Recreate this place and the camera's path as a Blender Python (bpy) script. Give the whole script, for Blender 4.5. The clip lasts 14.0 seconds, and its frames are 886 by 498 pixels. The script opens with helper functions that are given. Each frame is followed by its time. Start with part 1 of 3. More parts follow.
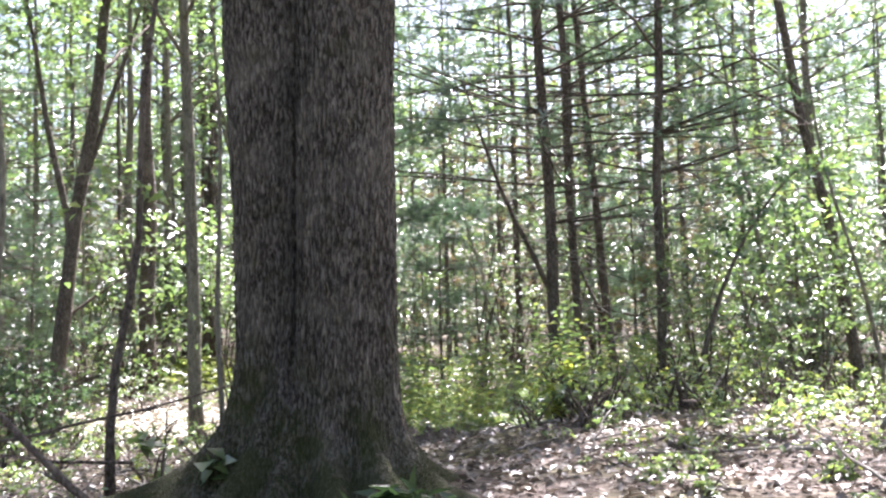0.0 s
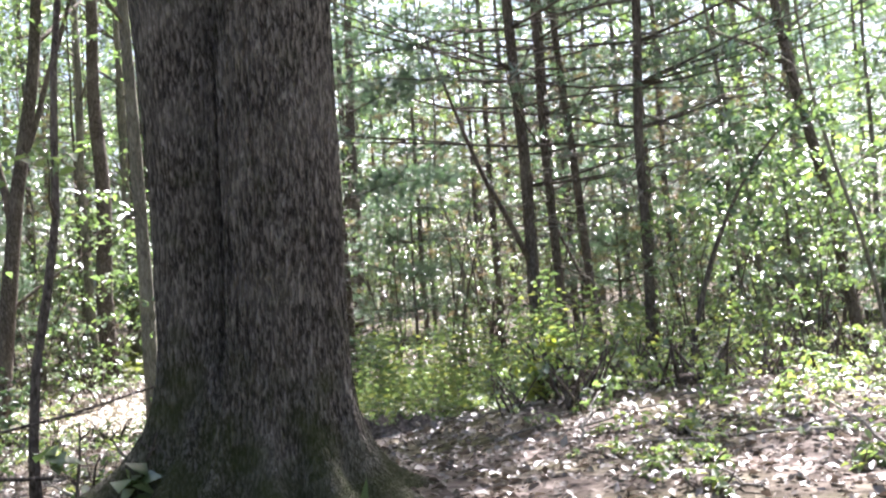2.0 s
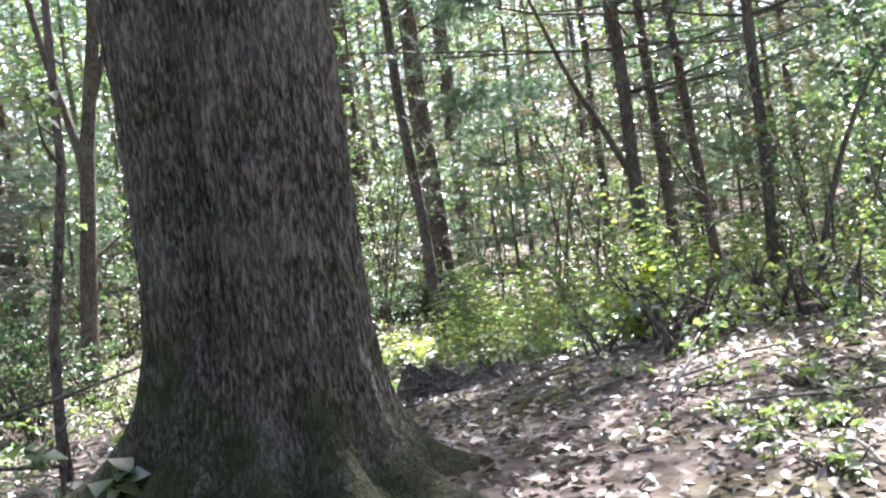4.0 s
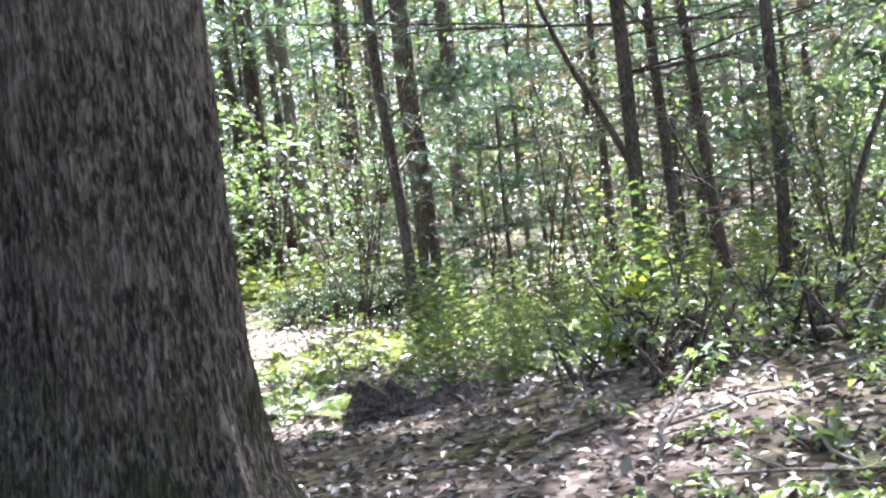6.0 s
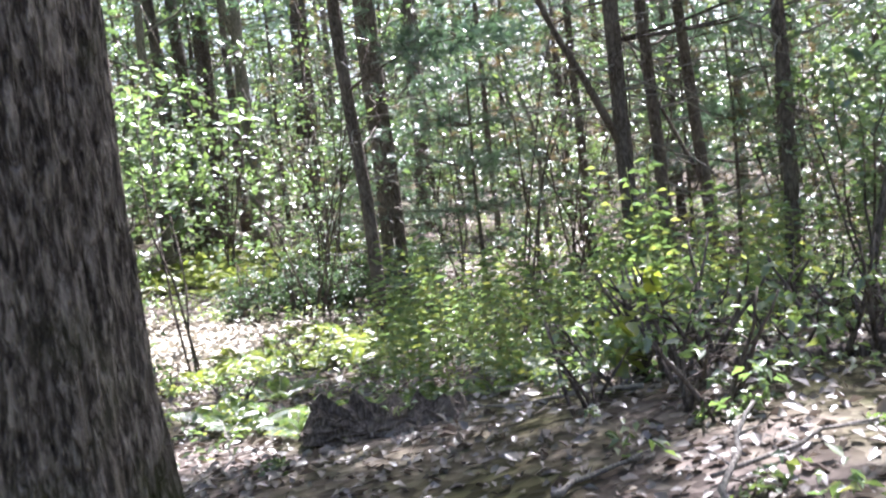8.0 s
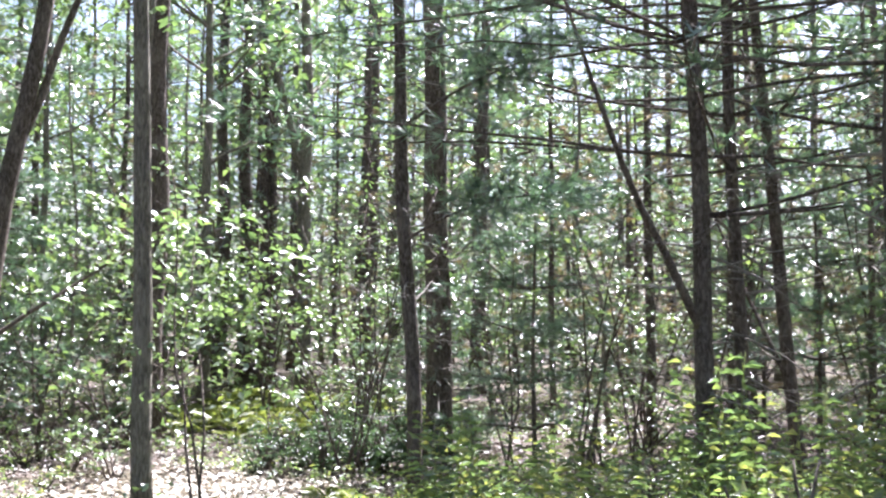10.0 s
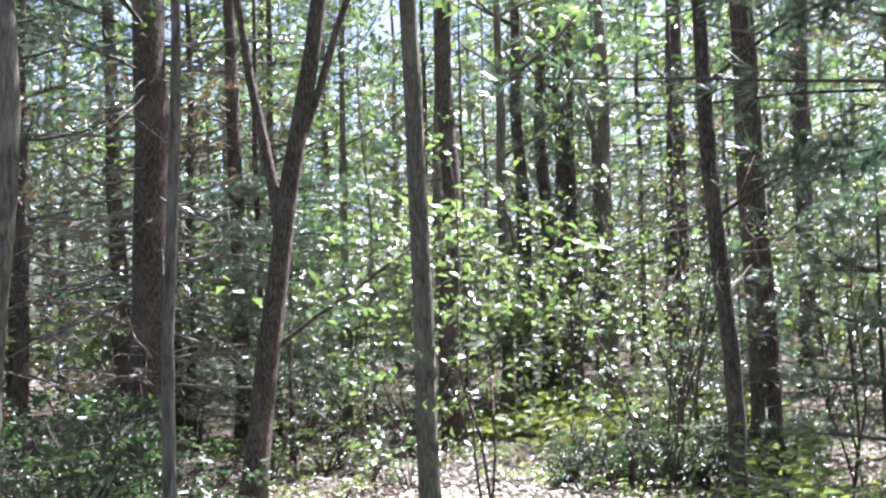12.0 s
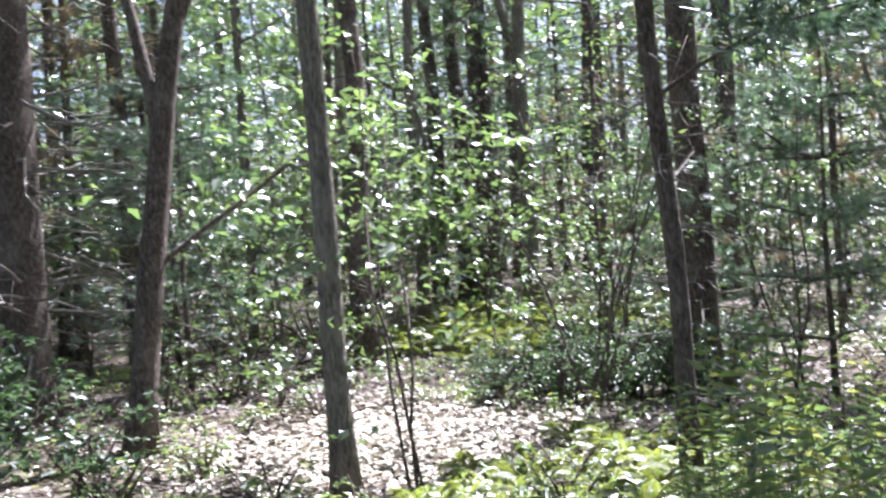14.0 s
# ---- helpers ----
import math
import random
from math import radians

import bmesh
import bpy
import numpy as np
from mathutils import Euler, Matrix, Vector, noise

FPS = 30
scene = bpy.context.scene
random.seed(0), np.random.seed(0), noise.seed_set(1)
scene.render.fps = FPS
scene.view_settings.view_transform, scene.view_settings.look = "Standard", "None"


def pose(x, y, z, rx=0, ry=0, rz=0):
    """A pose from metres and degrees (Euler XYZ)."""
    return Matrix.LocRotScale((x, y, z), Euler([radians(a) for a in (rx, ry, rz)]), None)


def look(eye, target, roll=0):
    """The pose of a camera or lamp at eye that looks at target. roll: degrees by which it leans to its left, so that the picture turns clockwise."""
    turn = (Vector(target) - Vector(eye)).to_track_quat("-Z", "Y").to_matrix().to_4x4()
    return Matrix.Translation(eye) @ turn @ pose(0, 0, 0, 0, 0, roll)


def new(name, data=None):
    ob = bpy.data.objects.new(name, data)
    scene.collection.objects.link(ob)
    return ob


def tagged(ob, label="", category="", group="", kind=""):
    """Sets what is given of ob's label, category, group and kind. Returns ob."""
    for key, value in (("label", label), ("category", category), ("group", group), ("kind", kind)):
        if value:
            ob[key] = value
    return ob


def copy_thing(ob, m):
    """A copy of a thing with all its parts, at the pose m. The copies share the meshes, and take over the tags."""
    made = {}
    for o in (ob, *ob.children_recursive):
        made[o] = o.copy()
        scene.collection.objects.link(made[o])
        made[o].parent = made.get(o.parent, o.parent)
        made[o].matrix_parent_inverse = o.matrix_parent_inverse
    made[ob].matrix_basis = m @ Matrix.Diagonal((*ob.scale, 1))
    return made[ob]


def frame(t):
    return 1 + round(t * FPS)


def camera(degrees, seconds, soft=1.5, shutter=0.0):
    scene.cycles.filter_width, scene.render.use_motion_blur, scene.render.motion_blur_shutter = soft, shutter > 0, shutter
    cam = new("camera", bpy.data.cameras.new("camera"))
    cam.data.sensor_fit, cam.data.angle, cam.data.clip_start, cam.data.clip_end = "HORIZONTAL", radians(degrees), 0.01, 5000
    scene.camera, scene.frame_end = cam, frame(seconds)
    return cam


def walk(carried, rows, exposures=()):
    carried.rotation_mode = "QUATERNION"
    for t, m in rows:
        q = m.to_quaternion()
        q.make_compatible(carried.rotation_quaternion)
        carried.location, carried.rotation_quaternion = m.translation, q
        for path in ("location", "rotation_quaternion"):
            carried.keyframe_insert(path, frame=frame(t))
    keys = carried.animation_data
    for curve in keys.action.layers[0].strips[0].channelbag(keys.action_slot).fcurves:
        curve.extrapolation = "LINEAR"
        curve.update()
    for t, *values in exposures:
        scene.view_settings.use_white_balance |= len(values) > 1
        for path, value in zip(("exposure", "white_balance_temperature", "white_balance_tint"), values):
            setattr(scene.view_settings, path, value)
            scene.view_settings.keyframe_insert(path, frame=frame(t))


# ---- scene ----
cam = camera(46.0, 14.0, soft=2.2, shutter=0.4)
# seconds, eye, yaw, pitch, roll
PATH = [
    (0, -0.061, 0.281, 1.503, 2.79, 3.26, 1.39),
    (0.5, -0.116, 0.489, 1.527, 0.62, 3.39, 2.88),
    (1, -0.069, 0.732, 1.523, -0.94, 3.50, 3.15),
    (1.5, 0.011, 1.004, 1.518, 0.48, 2.58, 4.65),
    (2, 0.020, 1.220, 1.520, 1.82, 1.67, 3.82),
    (2.5, 0.009, 1.450, 1.528, 0.64, -0.88, 3.73),
    (3, 0.113, 1.754, 1.517, 3.72, -1.38, 5.80),
    (3.2, 0.170, 1.878, 1.521, 5.41, -1.97, 6.66),
    (5.3, 0.449, 3.028, 1.601, 9.93, -2.08, 7.73),
    (5.5, 0.450, 3.145, 1.613, 9.89, -2.55, 7.93),
    (6, 0.525, 3.435, 1.615, 9.37, -3.10, 6.29),
    (6.5, 0.525, 3.604, 1.610, 9.79, -2.58, 7.37),
    (7, 0.460, 3.897, 1.581, 8.13, -4.24, 8.13),
    (7.2, 0.414, 4.019, 1.577, 7.93, -4.63, 9.37),
    (9.3, 0.130, 5.090, 1.670, 5.80, 1.38, -1.72),
    (9.5, 0.132, 5.165, 1.675, 6.95, 2.99, -1.14),
    (10, 0.140, 5.385, 1.690, 10.17, 4.23, -0.23),
    (10.5, 0.085, 5.650, 1.696, 12.00, 4.42, 0.27),
    (11, -0.006, 5.934, 1.702, 15.62, 4.94, 0.46),
    (11.5, -0.040, 6.274, 1.684, 21.77, 5.83, 1.24),
    (12, -0.079, 6.540, 1.655, 27.32, 4.44, 1.27),
    (12.5, -0.205, 6.782, 1.660, 26.98, 2.62, 2.74),
    (13, -0.282, 7.026, 1.633, 27.73, 3.25, 3.10),
    (13.5, -0.386, 7.299, 1.580, 26.12, 1.39, 2.36),
    (14, -0.517, 7.499, 1.596, 22.56, -0.49, 3.29),
]
walk(cam, [(t, pose(x, y, z, 90 + pitch, roll, yaw)) for t, x, y, z, yaw, pitch, roll in PATH],
     exposures=[(0, 2.75, 6050, 21), (2.5, 2.7, 6050, 19), (3.2, 2.85, 6000, 19), (5.5, 2.9, 5750, 19), (7, 2.76, 5750, 19), (9.5, 2.56, 5750, 21), (11, 2.55, 5750, 21), (12.3, 2.36, 5700, 22), (14, 2.28, 5600, 22)])

# ---- world and sun ----
SUN_AZ, SUN_EL = 20.0, 60.0          # degrees right of +y, degrees above the horizon
world = bpy.data.worlds.new("sky")
scene.world = world
world.use_nodes = True
sky = world.node_tree.nodes.new("ShaderNodeTexSky")
sky.sky_type, sky.sun_disc = "NISHITA", False
sky.dust_density, sky.ozone_density = 4.0, 0.6
sky.sun_elevation, sky.sun_rotation = radians(SUN_EL), radians(SUN_AZ)
back = world.node_tree.nodes["Background"]
world.node_tree.links.new(sky.outputs[0], back.inputs[0])
back.inputs[1].default_value = 0.055
SUN_WAY = Vector((math.sin(radians(SUN_AZ)) * math.cos(radians(SUN_EL)), math.cos(radians(SUN_AZ)) * math.cos(radians(SUN_EL)), math.sin(radians(SUN_EL))))
sun = new("sun", bpy.data.lights.new("sun", "SUN"))
sun.data.energy, sun.data.angle, sun.data.color = 5.0, radians(0.55), (1.0, 0.97, 0.92)
sun.matrix_world = look(SUN_WAY * 60, (0, 0, 0))


# ---- materials ----
def nodes_of(name):
    m = bpy.data.materials.new(name)
    m.use_nodes = True
    return m, m.node_tree.nodes, m.node_tree.links


def ramp(nodes, stops):
    r = nodes.new("ShaderNodeValToRGB")
    while len(r.color_ramp.elements) < len(stops):
        r.color_ramp.elements.new(0.5)
    for e, (p, c) in zip(r.color_ramp.elements, stops):
        e.position, e.color = p, (*c, 1)
    return r


def bark(name, dark, mid, light, ridge=16.0, stretch=0.16, depth=0.02, moss=0.0, relief=0.8, lichen=0.5):
    """Furrowed bark: long ridges, grey lichen blotches and, on some trunks, moss on the lower side."""
    m, n, l = nodes_of(name)
    bsdf = n["Principled BSDF"]
    bsdf.inputs["Roughness"].default_value = 0.9
    bsdf.inputs["Specular IOR Level"].default_value = 0.2
    co = n.new("ShaderNodeTexCoord")
    mp = n.new("ShaderNodeMapping")
    mp.inputs["Scale"].default_value = (1, 1, stretch)
    l.new(co.outputs["Object"], mp.inputs[0])
    fine = n.new("ShaderNodeTexNoise")
    fine.inputs["Scale"].default_value, fine.inputs["Detail"].default_value = ridge * 2.2, 6
    l.new(mp.outputs[0], fine.inputs[0])
    vor = n.new("ShaderNodeTexVoronoi")
    vor.feature = "DISTANCE_TO_EDGE"
    vor.inputs["Scale"].default_value = ridge
    warp = n.new("ShaderNodeMix")
    warp.data_type = "VECTOR"
    warp.inputs[0].default_value = 0.06
    l.new(mp.outputs[0], warp.inputs[4]), l.new(fine.outputs["Color"], warp.inputs[5])
    l.new(warp.outputs[1], vor.inputs[0])
    blot = n.new("ShaderNodeTexNoise")
    blot.inputs["Scale"].default_value, blot.inputs["Detail"].default_value = 3.0, 5
    l.new(co.outputs["Object"], blot.inputs[0])
    c1 = ramp(n, [(0.015, dark), (0.12, mid), (0.3, light)])
    l.new(vor.outputs["Distance"], c1.inputs[0])
    c2 = ramp(n, [(0.36, dark), (0.5, mid), (0.64, light)])
    l.new(fine.outputs[0], c2.inputs[0])
    mix = n.new("ShaderNodeMix")
    mix.data_type = "RGBA"
    mix.inputs[0].default_value = 0.5
    l.new(c1.outputs[0], mix.inputs[6]), l.new(c2.outputs[0], mix.inputs[7])
    lich = ramp(n, [(0.48, (0, 0, 0)), (0.72, (lichen, lichen, lichen))])
    l.new(blot.outputs[0], lich.inputs[0])
    mix2 = n.new("ShaderNodeMix")
    mix2.data_type = "RGBA"
    mix2.inputs[7].default_value = (light[0] * 1.25, light[1] * 1.27, light[2] * 1.25, 1)
    l.new(lich.outputs[0], mix2.inputs[0]), l.new(mix.outputs[2], mix2.inputs[6])
    out = mix2
    if moss:
        mn = n.new("ShaderNodeTexNoise")
        mn.inputs["Scale"].default_value, mn.inputs["Detail"].default_value = 4.5, 7
        l.new(co.outputs["Object"], mn.inputs[0])
        sep = n.new("ShaderNodeSeparateXYZ")
        l.new(co.outputs["Object"], sep.inputs[0])
        low = n.new("ShaderNodeMapRange")
        low.inputs[1].default_value, low.inputs[2].default_value = 0.0, 1.1
        low.inputs[3].default_value, low.inputs[4].default_value = moss, -0.06
        l.new(sep.outputs[2], low.inputs[0])
        add = n.new("ShaderNodeMath")
        l.new(mn.outputs[0], add.inputs[0]), l.new(low.outputs[0], add.inputs[1])
        mr = ramp(n, [(0.54, (0, 0, 0)), (0.8, (0.75, 0.75, 0.75))])
        l.new(add.outputs[0], mr.inputs[0])
        out = n.new("ShaderNodeMix")
        out.data_type = "RGBA"
        out.inputs[7].default_value = (0.05, 0.06, 0.014, 1)
        l.new(mr.outputs[0], out.inputs[0]), l.new(mix2.outputs[2], out.inputs[6])
    l.new(out.outputs[2], bsdf.inputs["Base Color"])
    hsum = n.new("ShaderNodeMath")
    hsum.operation = "MULTIPLY_ADD"
    hsum.inputs[1].default_value = 1.4
    l.new(vor.outputs["Distance"], hsum.inputs[0]), l.new(fine.outputs[0], hsum.inputs[2])
    bump = n.new("ShaderNodeBump")
    bump.inputs["Strength"].default_value, bump.inputs["Distance"].default_value = relief, depth
    l.new(hsum.outputs[0], bump.inputs["Height"])
    l.new(bump.outputs[0], bsdf.inputs["Normal"])
    return m


def leaf_material(name, colours, glow, gloss=0.12, through_share=0.5):
    """Leaves that let light through; each leaf has its own shade."""
    m, n, l = nodes_of(name)
    n.remove(n["Principled BSDF"])
    geo = n.new("ShaderNodeNewGeometry")
    info = n.new("ShaderNodeObjectInfo")
    add = n.new("ShaderNodeMath")
    add.operation = "MULTIPLY_ADD"
    add.inputs[1].default_value = 0.75
    half = n.new("ShaderNodeMath")
    half.operation = "MULTIPLY"
    half.inputs[1].default_value = 0.25
    l.new(info.outputs["Random"], half.inputs[0])
    l.new(geo.outputs["Random Per Island"], add.inputs[0]), l.new(half.outputs[0], add.inputs[2])
    steps = [(i / max(1, len(colours) - 1), c) for i, c in enumerate(colours)]
    r = ramp(n, steps)
    l.new(add.outputs[0], r.inputs[0])
    co = n.new("ShaderNodeTexCoord")
    grain = n.new("ShaderNodeTexNoise")
    grain.inputs["Scale"].default_value, grain.inputs["Detail"].default_value = 60, 3
    l.new(co.outputs["Object"], grain.inputs[0])
    gr = ramp(n, [(0.3, (0.75, 0.75, 0.75)), (0.7, (1.1, 1.1, 1.0))])
    l.new(grain.outputs[0], gr.inputs[0])
    mul = n.new("ShaderNodeMix")
    mul.data_type, mul.blend_type = "RGBA", "MULTIPLY"
    mul.inputs[0].default_value = 1
    l.new(r.outputs[0], mul.inputs[6]), l.new(gr.outputs[0], mul.inputs[7])
    glowmix = n.new("ShaderNodeMix")
    glowmix.data_type, glowmix.blend_type = "RGBA", "MULTIPLY"
    glowmix.inputs[0].default_value = 1
    glowmix.inputs[7].default_value = (*glow, 1)
    l.new(mul.outputs[2], glowmix.inputs[6])
    dif, tra, glo, out = n.new("ShaderNodeBsdfDiffuse"), n.new("ShaderNodeBsdfTranslucent"), n.new("ShaderNodeBsdfGlossy"), n["Material Output"]
    glo.inputs["Roughness"].default_value = 0.38
    l.new(mul.outputs[2], dif.inputs[0]), l.new(glowmix.outputs[2], tra.inputs[0])
    m1, m2 = n.new("ShaderNodeMixShader"), n.new("ShaderNodeMixShader")
    m1.inputs[0].default_value, m2.inputs[0].default_value = through_share, gloss
    l.new(dif.outputs[0], m1.inputs[1]), l.new(tra.outputs[0], m1.inputs[2])
    l.new(m1.outputs[0], m2.inputs[1]), l.new(glo.outputs[0], m2.inputs[2])
    l.new(m2.outputs[0], out.inputs[0])
    return m


def ground_material():
    m, n, l = nodes_of("leaf_litter_soil")
    bsdf = n["Principled BSDF"]
    bsdf.inputs["Roughness"].default_value = 0.95
    bsdf.inputs["Specular IOR Level"].default_value = 0.15
    co = n.new("ShaderNodeTexCoord")
    v = n.new("ShaderNodeTexVoronoi")
    v.inputs["Scale"].default_value = 15
    a = n.new("ShaderNodeTexNoise")
    a.inputs["Scale"].default_value, a.inputs["Detail"].default_value = 1.2, 8
    l.new(co.outputs["Object"], v.inputs[0]), l.new(co.outputs["Object"], a.inputs[0])
    c = ramp(n, [(0.0, (0.045, 0.035, 0.03)), (0.35, (0.09, 0.07, 0.058)), (0.7, (0.14, 0.113, 0.097)), (1.0, (0.22, 0.19, 0.165))])
    l.new(v.outputs["Color"], c.inputs[0])
    g = ramp(n, [(0.42, (1, 1, 1)), (0.66, (0.55, 0.62, 0.35))])
    l.new(a.outputs[0], g.inputs[0])
    mx = n.new("ShaderNodeMix")
    mx.data_type, mx.blend_type = "RGBA", "MULTIPLY"
    mx.inputs[0].default_value = 1
    l.new(c.outputs[0], mx.inputs[6]), l.new(g.outputs[0], mx.inputs[7])
    l.new(mx.outputs[2], bsdf.inputs["Base Color"])
    b = n.new("ShaderNodeBump")
    b.inputs["Strength"].default_value, b.inputs["Distance"].default_value = 0.8, 0.02
    l.new(v.outputs["Distance"], b.inputs["Height"])
    l.new(b.outputs[0], bsdf.inputs["Normal"])
    return m


BARK_BIG = bark("furrowed_grey_bark", (0.015, 0.012, 0.010), (0.095, 0.079, 0.064), (0.37, 0.325, 0.275), ridge=34, stretch=0.24, depth=0.035, moss=0.3, relief=1.0, lichen=0.22)
BARK_PINE = bark("dark_pine_bark", (0.035, 0.027, 0.022), (0.10, 0.078, 0.064), (0.2, 0.165, 0.14), ridge=26, stretch=0.35, depth=0.012)
BARK_GREY = bark("grey_hardwood_bark", (0.07, 0.062, 0.05), (0.17, 0.15, 0.12), (0.29, 0.26, 0.21), ridge=30, stretch=0.2, depth=0.008, moss=0.08)
BARK_TWIG = bark("grey_dead_wood", (0.08, 0.07, 0.06), (0.2, 0.175, 0.15), (0.36, 0.33, 0.29), ridge=50, stretch=0.3, depth=0.004)
LEAF_HARD = leaf_material("broad_green_leaf", [(0.045, 0.075, 0.03), (0.07, 0.115, 0.04), (0.095, 0.145, 0.045), (0.14, 0.175, 0.055)], (2.1, 2.15, 1.6), gloss=0.18)
LEAF_DARK = leaf_material("dull_green_leaf", [(0.03, 0.055, 0.025), (0.045, 0.08, 0.035), (0.07, 0.105, 0.045)], (2.0, 2.0, 1.6), gloss=0.06)
LEAF_HERB = leaf_material("herb_leaf", [(0.06, 0.10, 0.045), (0.09, 0.14, 0.055), (0.13, 0.18, 0.06), (0.24, 0.24, 0.07)], (2.2, 2.2, 1.5), gloss=0.10)
LEAF_FERN = leaf_material("yellowing_fern_frond", [(0.08, 0.12, 0.03), (0.14, 0.17, 0.04), (0.2, 0.21, 0.055)], (2.0, 2.0, 1.4), gloss=0.08)
LEAF_YELLOW = leaf_material("yellowing_leaf", [(0.16, 0.22, 0.03), (0.26, 0.28, 0.04)], (1.7, 1.7, 1.2))
NEEDLE = leaf_material("pine_needle", [(0.04, 0.07, 0.04), (0.06, 0.105, 0.055), (0.085, 0.14, 0.07)], (2.2, 2.4, 1.9), gloss=0.2, through_share=0.4)
NEEDLE_DRY = leaf_material("dry_brown_needles", [(0.12, 0.10, 0.06), (0.2, 0.155, 0.08), (0.24, 0.2, 0.08)], (1.6, 1.5, 1.2), gloss=0.08, through_share=0.35)
LITTER = leaf_material("dead_leaf", [(0.075, 0.06, 0.05), (0.14, 0.113, 0.097), (0.2, 0.17, 0.148), (0.33, 0.295, 0.26)], (1.2, 1.1, 1.0), gloss=0.1, through_share=0.15)
# dead leaves with strong sunlight put into their pale colour
LITTER_SUNLIT = leaf_material("sunlit_dry_leaf", [(0.3, 0.26, 0.21), (0.42, 0.37, 0.31), (0.55, 0.5, 0.43)], (1.1, 1.1, 1.0), gloss=0.08, through_share=0.15)
GROUND = ground_material()


# ---- ground shape ----
def ground_z(x, y):
    """Woodland floor: a low rise beside the path, a dip at the clearing, climbing gently further in."""
    z = 0.1 + 0.55 * math.exp(-((x - 1.8) / 2.7) ** 2 - ((y - 8.3) / 3.6) ** 2)
    z += 0.24 * math.exp(-((x + 1.1) ** 2 + (y - 6.4) ** 2) / 1.2)
    z -= 0.24 * math.exp(-((x + 3.9) / 3.0) ** 2 - ((y - 13.8) / 2.8) ** 2)
    far = min(1.0, max(0.0, (y - 17) / 11.0))
    z += 0.5 * far * far * (3 - 2 * far)
    z += 0.07 * noise.noise((x * 0.45, y * 0.45, 3.1)) + 0.03 * noise.noise((x * 1.7, y * 1.7, 8.2))
    return z


# ---- mesh building ----
class Build:
    """Collects vertices and faces of one mesh."""
    def __init__(self):
        self.v, self.f = [], []

    def tube(self, pts, radii, sides=8, rough=0.0, seed=0):
        base = len(self.v)
        prev = None
        for i, p in enumerate(pts):
            p = Vector(p)
            a, b = Vector(pts[max(i - 1, 0)]), Vector(pts[min(i + 1, len(pts) - 1)])
            d = (b - a).normalized()
            if prev is None:
                prev = d.orthogonal().normalized()
            u = (prev - d * prev.dot(d)).normalized()
            w = d.cross(u)
            prev = u
            for k in range(sides):
                ang = 2 * math.pi * k / sides
                r = radii[i]
                if rough:
                    r *= 1 + rough * noise.noise((math.cos(ang) * 1.5 + seed, math.sin(ang) * 1.5, p.z * 1.4 + p.x))
                self.v.append(p + u * (r * math.cos(ang)) + w * (r * math.sin(ang)))
        for i in range(len(pts) - 1):
            for k in range(sides):
                q = (k + 1) % sides
                self.f.append((base + i * sides + k, base + i * sides + q, base + (i + 1) * sides + q, base + (i + 1) * sides + k))
        self.f.append(tuple(base + k for k in reversed(range(sides))))
        self.f.append(tuple(base + (len(pts) - 1) * sides + k for k in range(sides)))
        return self

    def mesh(self, name, material, smooth=True):
        me = bpy.data.meshes.new(name)
        me.from_pydata([tuple(p) for p in self.v], [], self.f)
        me.materials.append(material)
        if smooth:
            me.polygons.foreach_set("use_smooth", [True] * len(me.polygons))
        me.update()
        return me


def quick_mesh(name, verts, corner_count, material):
    """A mesh of separate faces that share no vertices, corner_count corners each (numpy rows in order)."""
    count = len(verts) // corner_count
    me = bpy.data.meshes.new(name)
    me.vertices.add(len(verts))
    me.vertices.foreach_set("co", np.asarray(verts, np.float32).ravel())
    me.loops.add(len(verts))
    me.loops.foreach_set("vertex_index", np.arange(len(verts), dtype=np.int32))
    me.polygons.add(count)
    me.polygons.foreach_set("loop_start", np.arange(0, len(verts), corner_count, dtype=np.int32))
    me.materials.append(material)
    me.update(calc_edges=True)
    return me


def leaf_cloud(name, at, size, material, rng, flat=0.6, ratio=0.55, way=None, droop=0.25):
    """Folded leaves: two faces each side of the midrib, at the points given. flat: how level the blades lie."""
    count = len(at)
    size = np.broadcast_to(np.asarray(size, float), (count,))[:, None]
    if way is None:
        way = rng.normal(size=(count, 3)) * (1, 1, 0.45)
    way = way / np.linalg.norm(way, axis=1, keepdims=True)
    up = rng.normal(size=(count, 3)) * (1 - flat) + np.array((0, 0, flat + 0.2))
    side = np.cross(way, up)
    side /= np.linalg.norm(side, axis=1, keepdims=True) + 1e-9
    up = np.cross(side, way)
    tip = at + way * size - up * size * droop
    mid = at + way * size * 0.45 - up * size * 0.03
    left = mid + side * size * ratio * 0.5 + up * size * 0.1
    right = mid - side * size * ratio * 0.5 + up * size * 0.1
    v = np.stack([at, left, tip, right], 1)
    me = bpy.data.meshes.new(name)
    flatv = v.reshape(-1, 3)
    me.vertices.add(len(flatv))
    me.vertices.foreach_set("co", flatv.astype(np.float32).ravel())
    idx = (np.arange(count)[:, None] * 4 + np.array([0, 1, 2, 0, 2, 3])).astype(np.int32)
    me.loops.add(count * 6)
    me.loops.foreach_set("vertex_index", idx.ravel())
    me.polygons.add(count * 2)
    me.polygons.foreach_set("loop_start", np.arange(0, count * 6, 3, dtype=np.int32))
    me.materials.append(material)
    me.update(calc_edges=True)
    return me


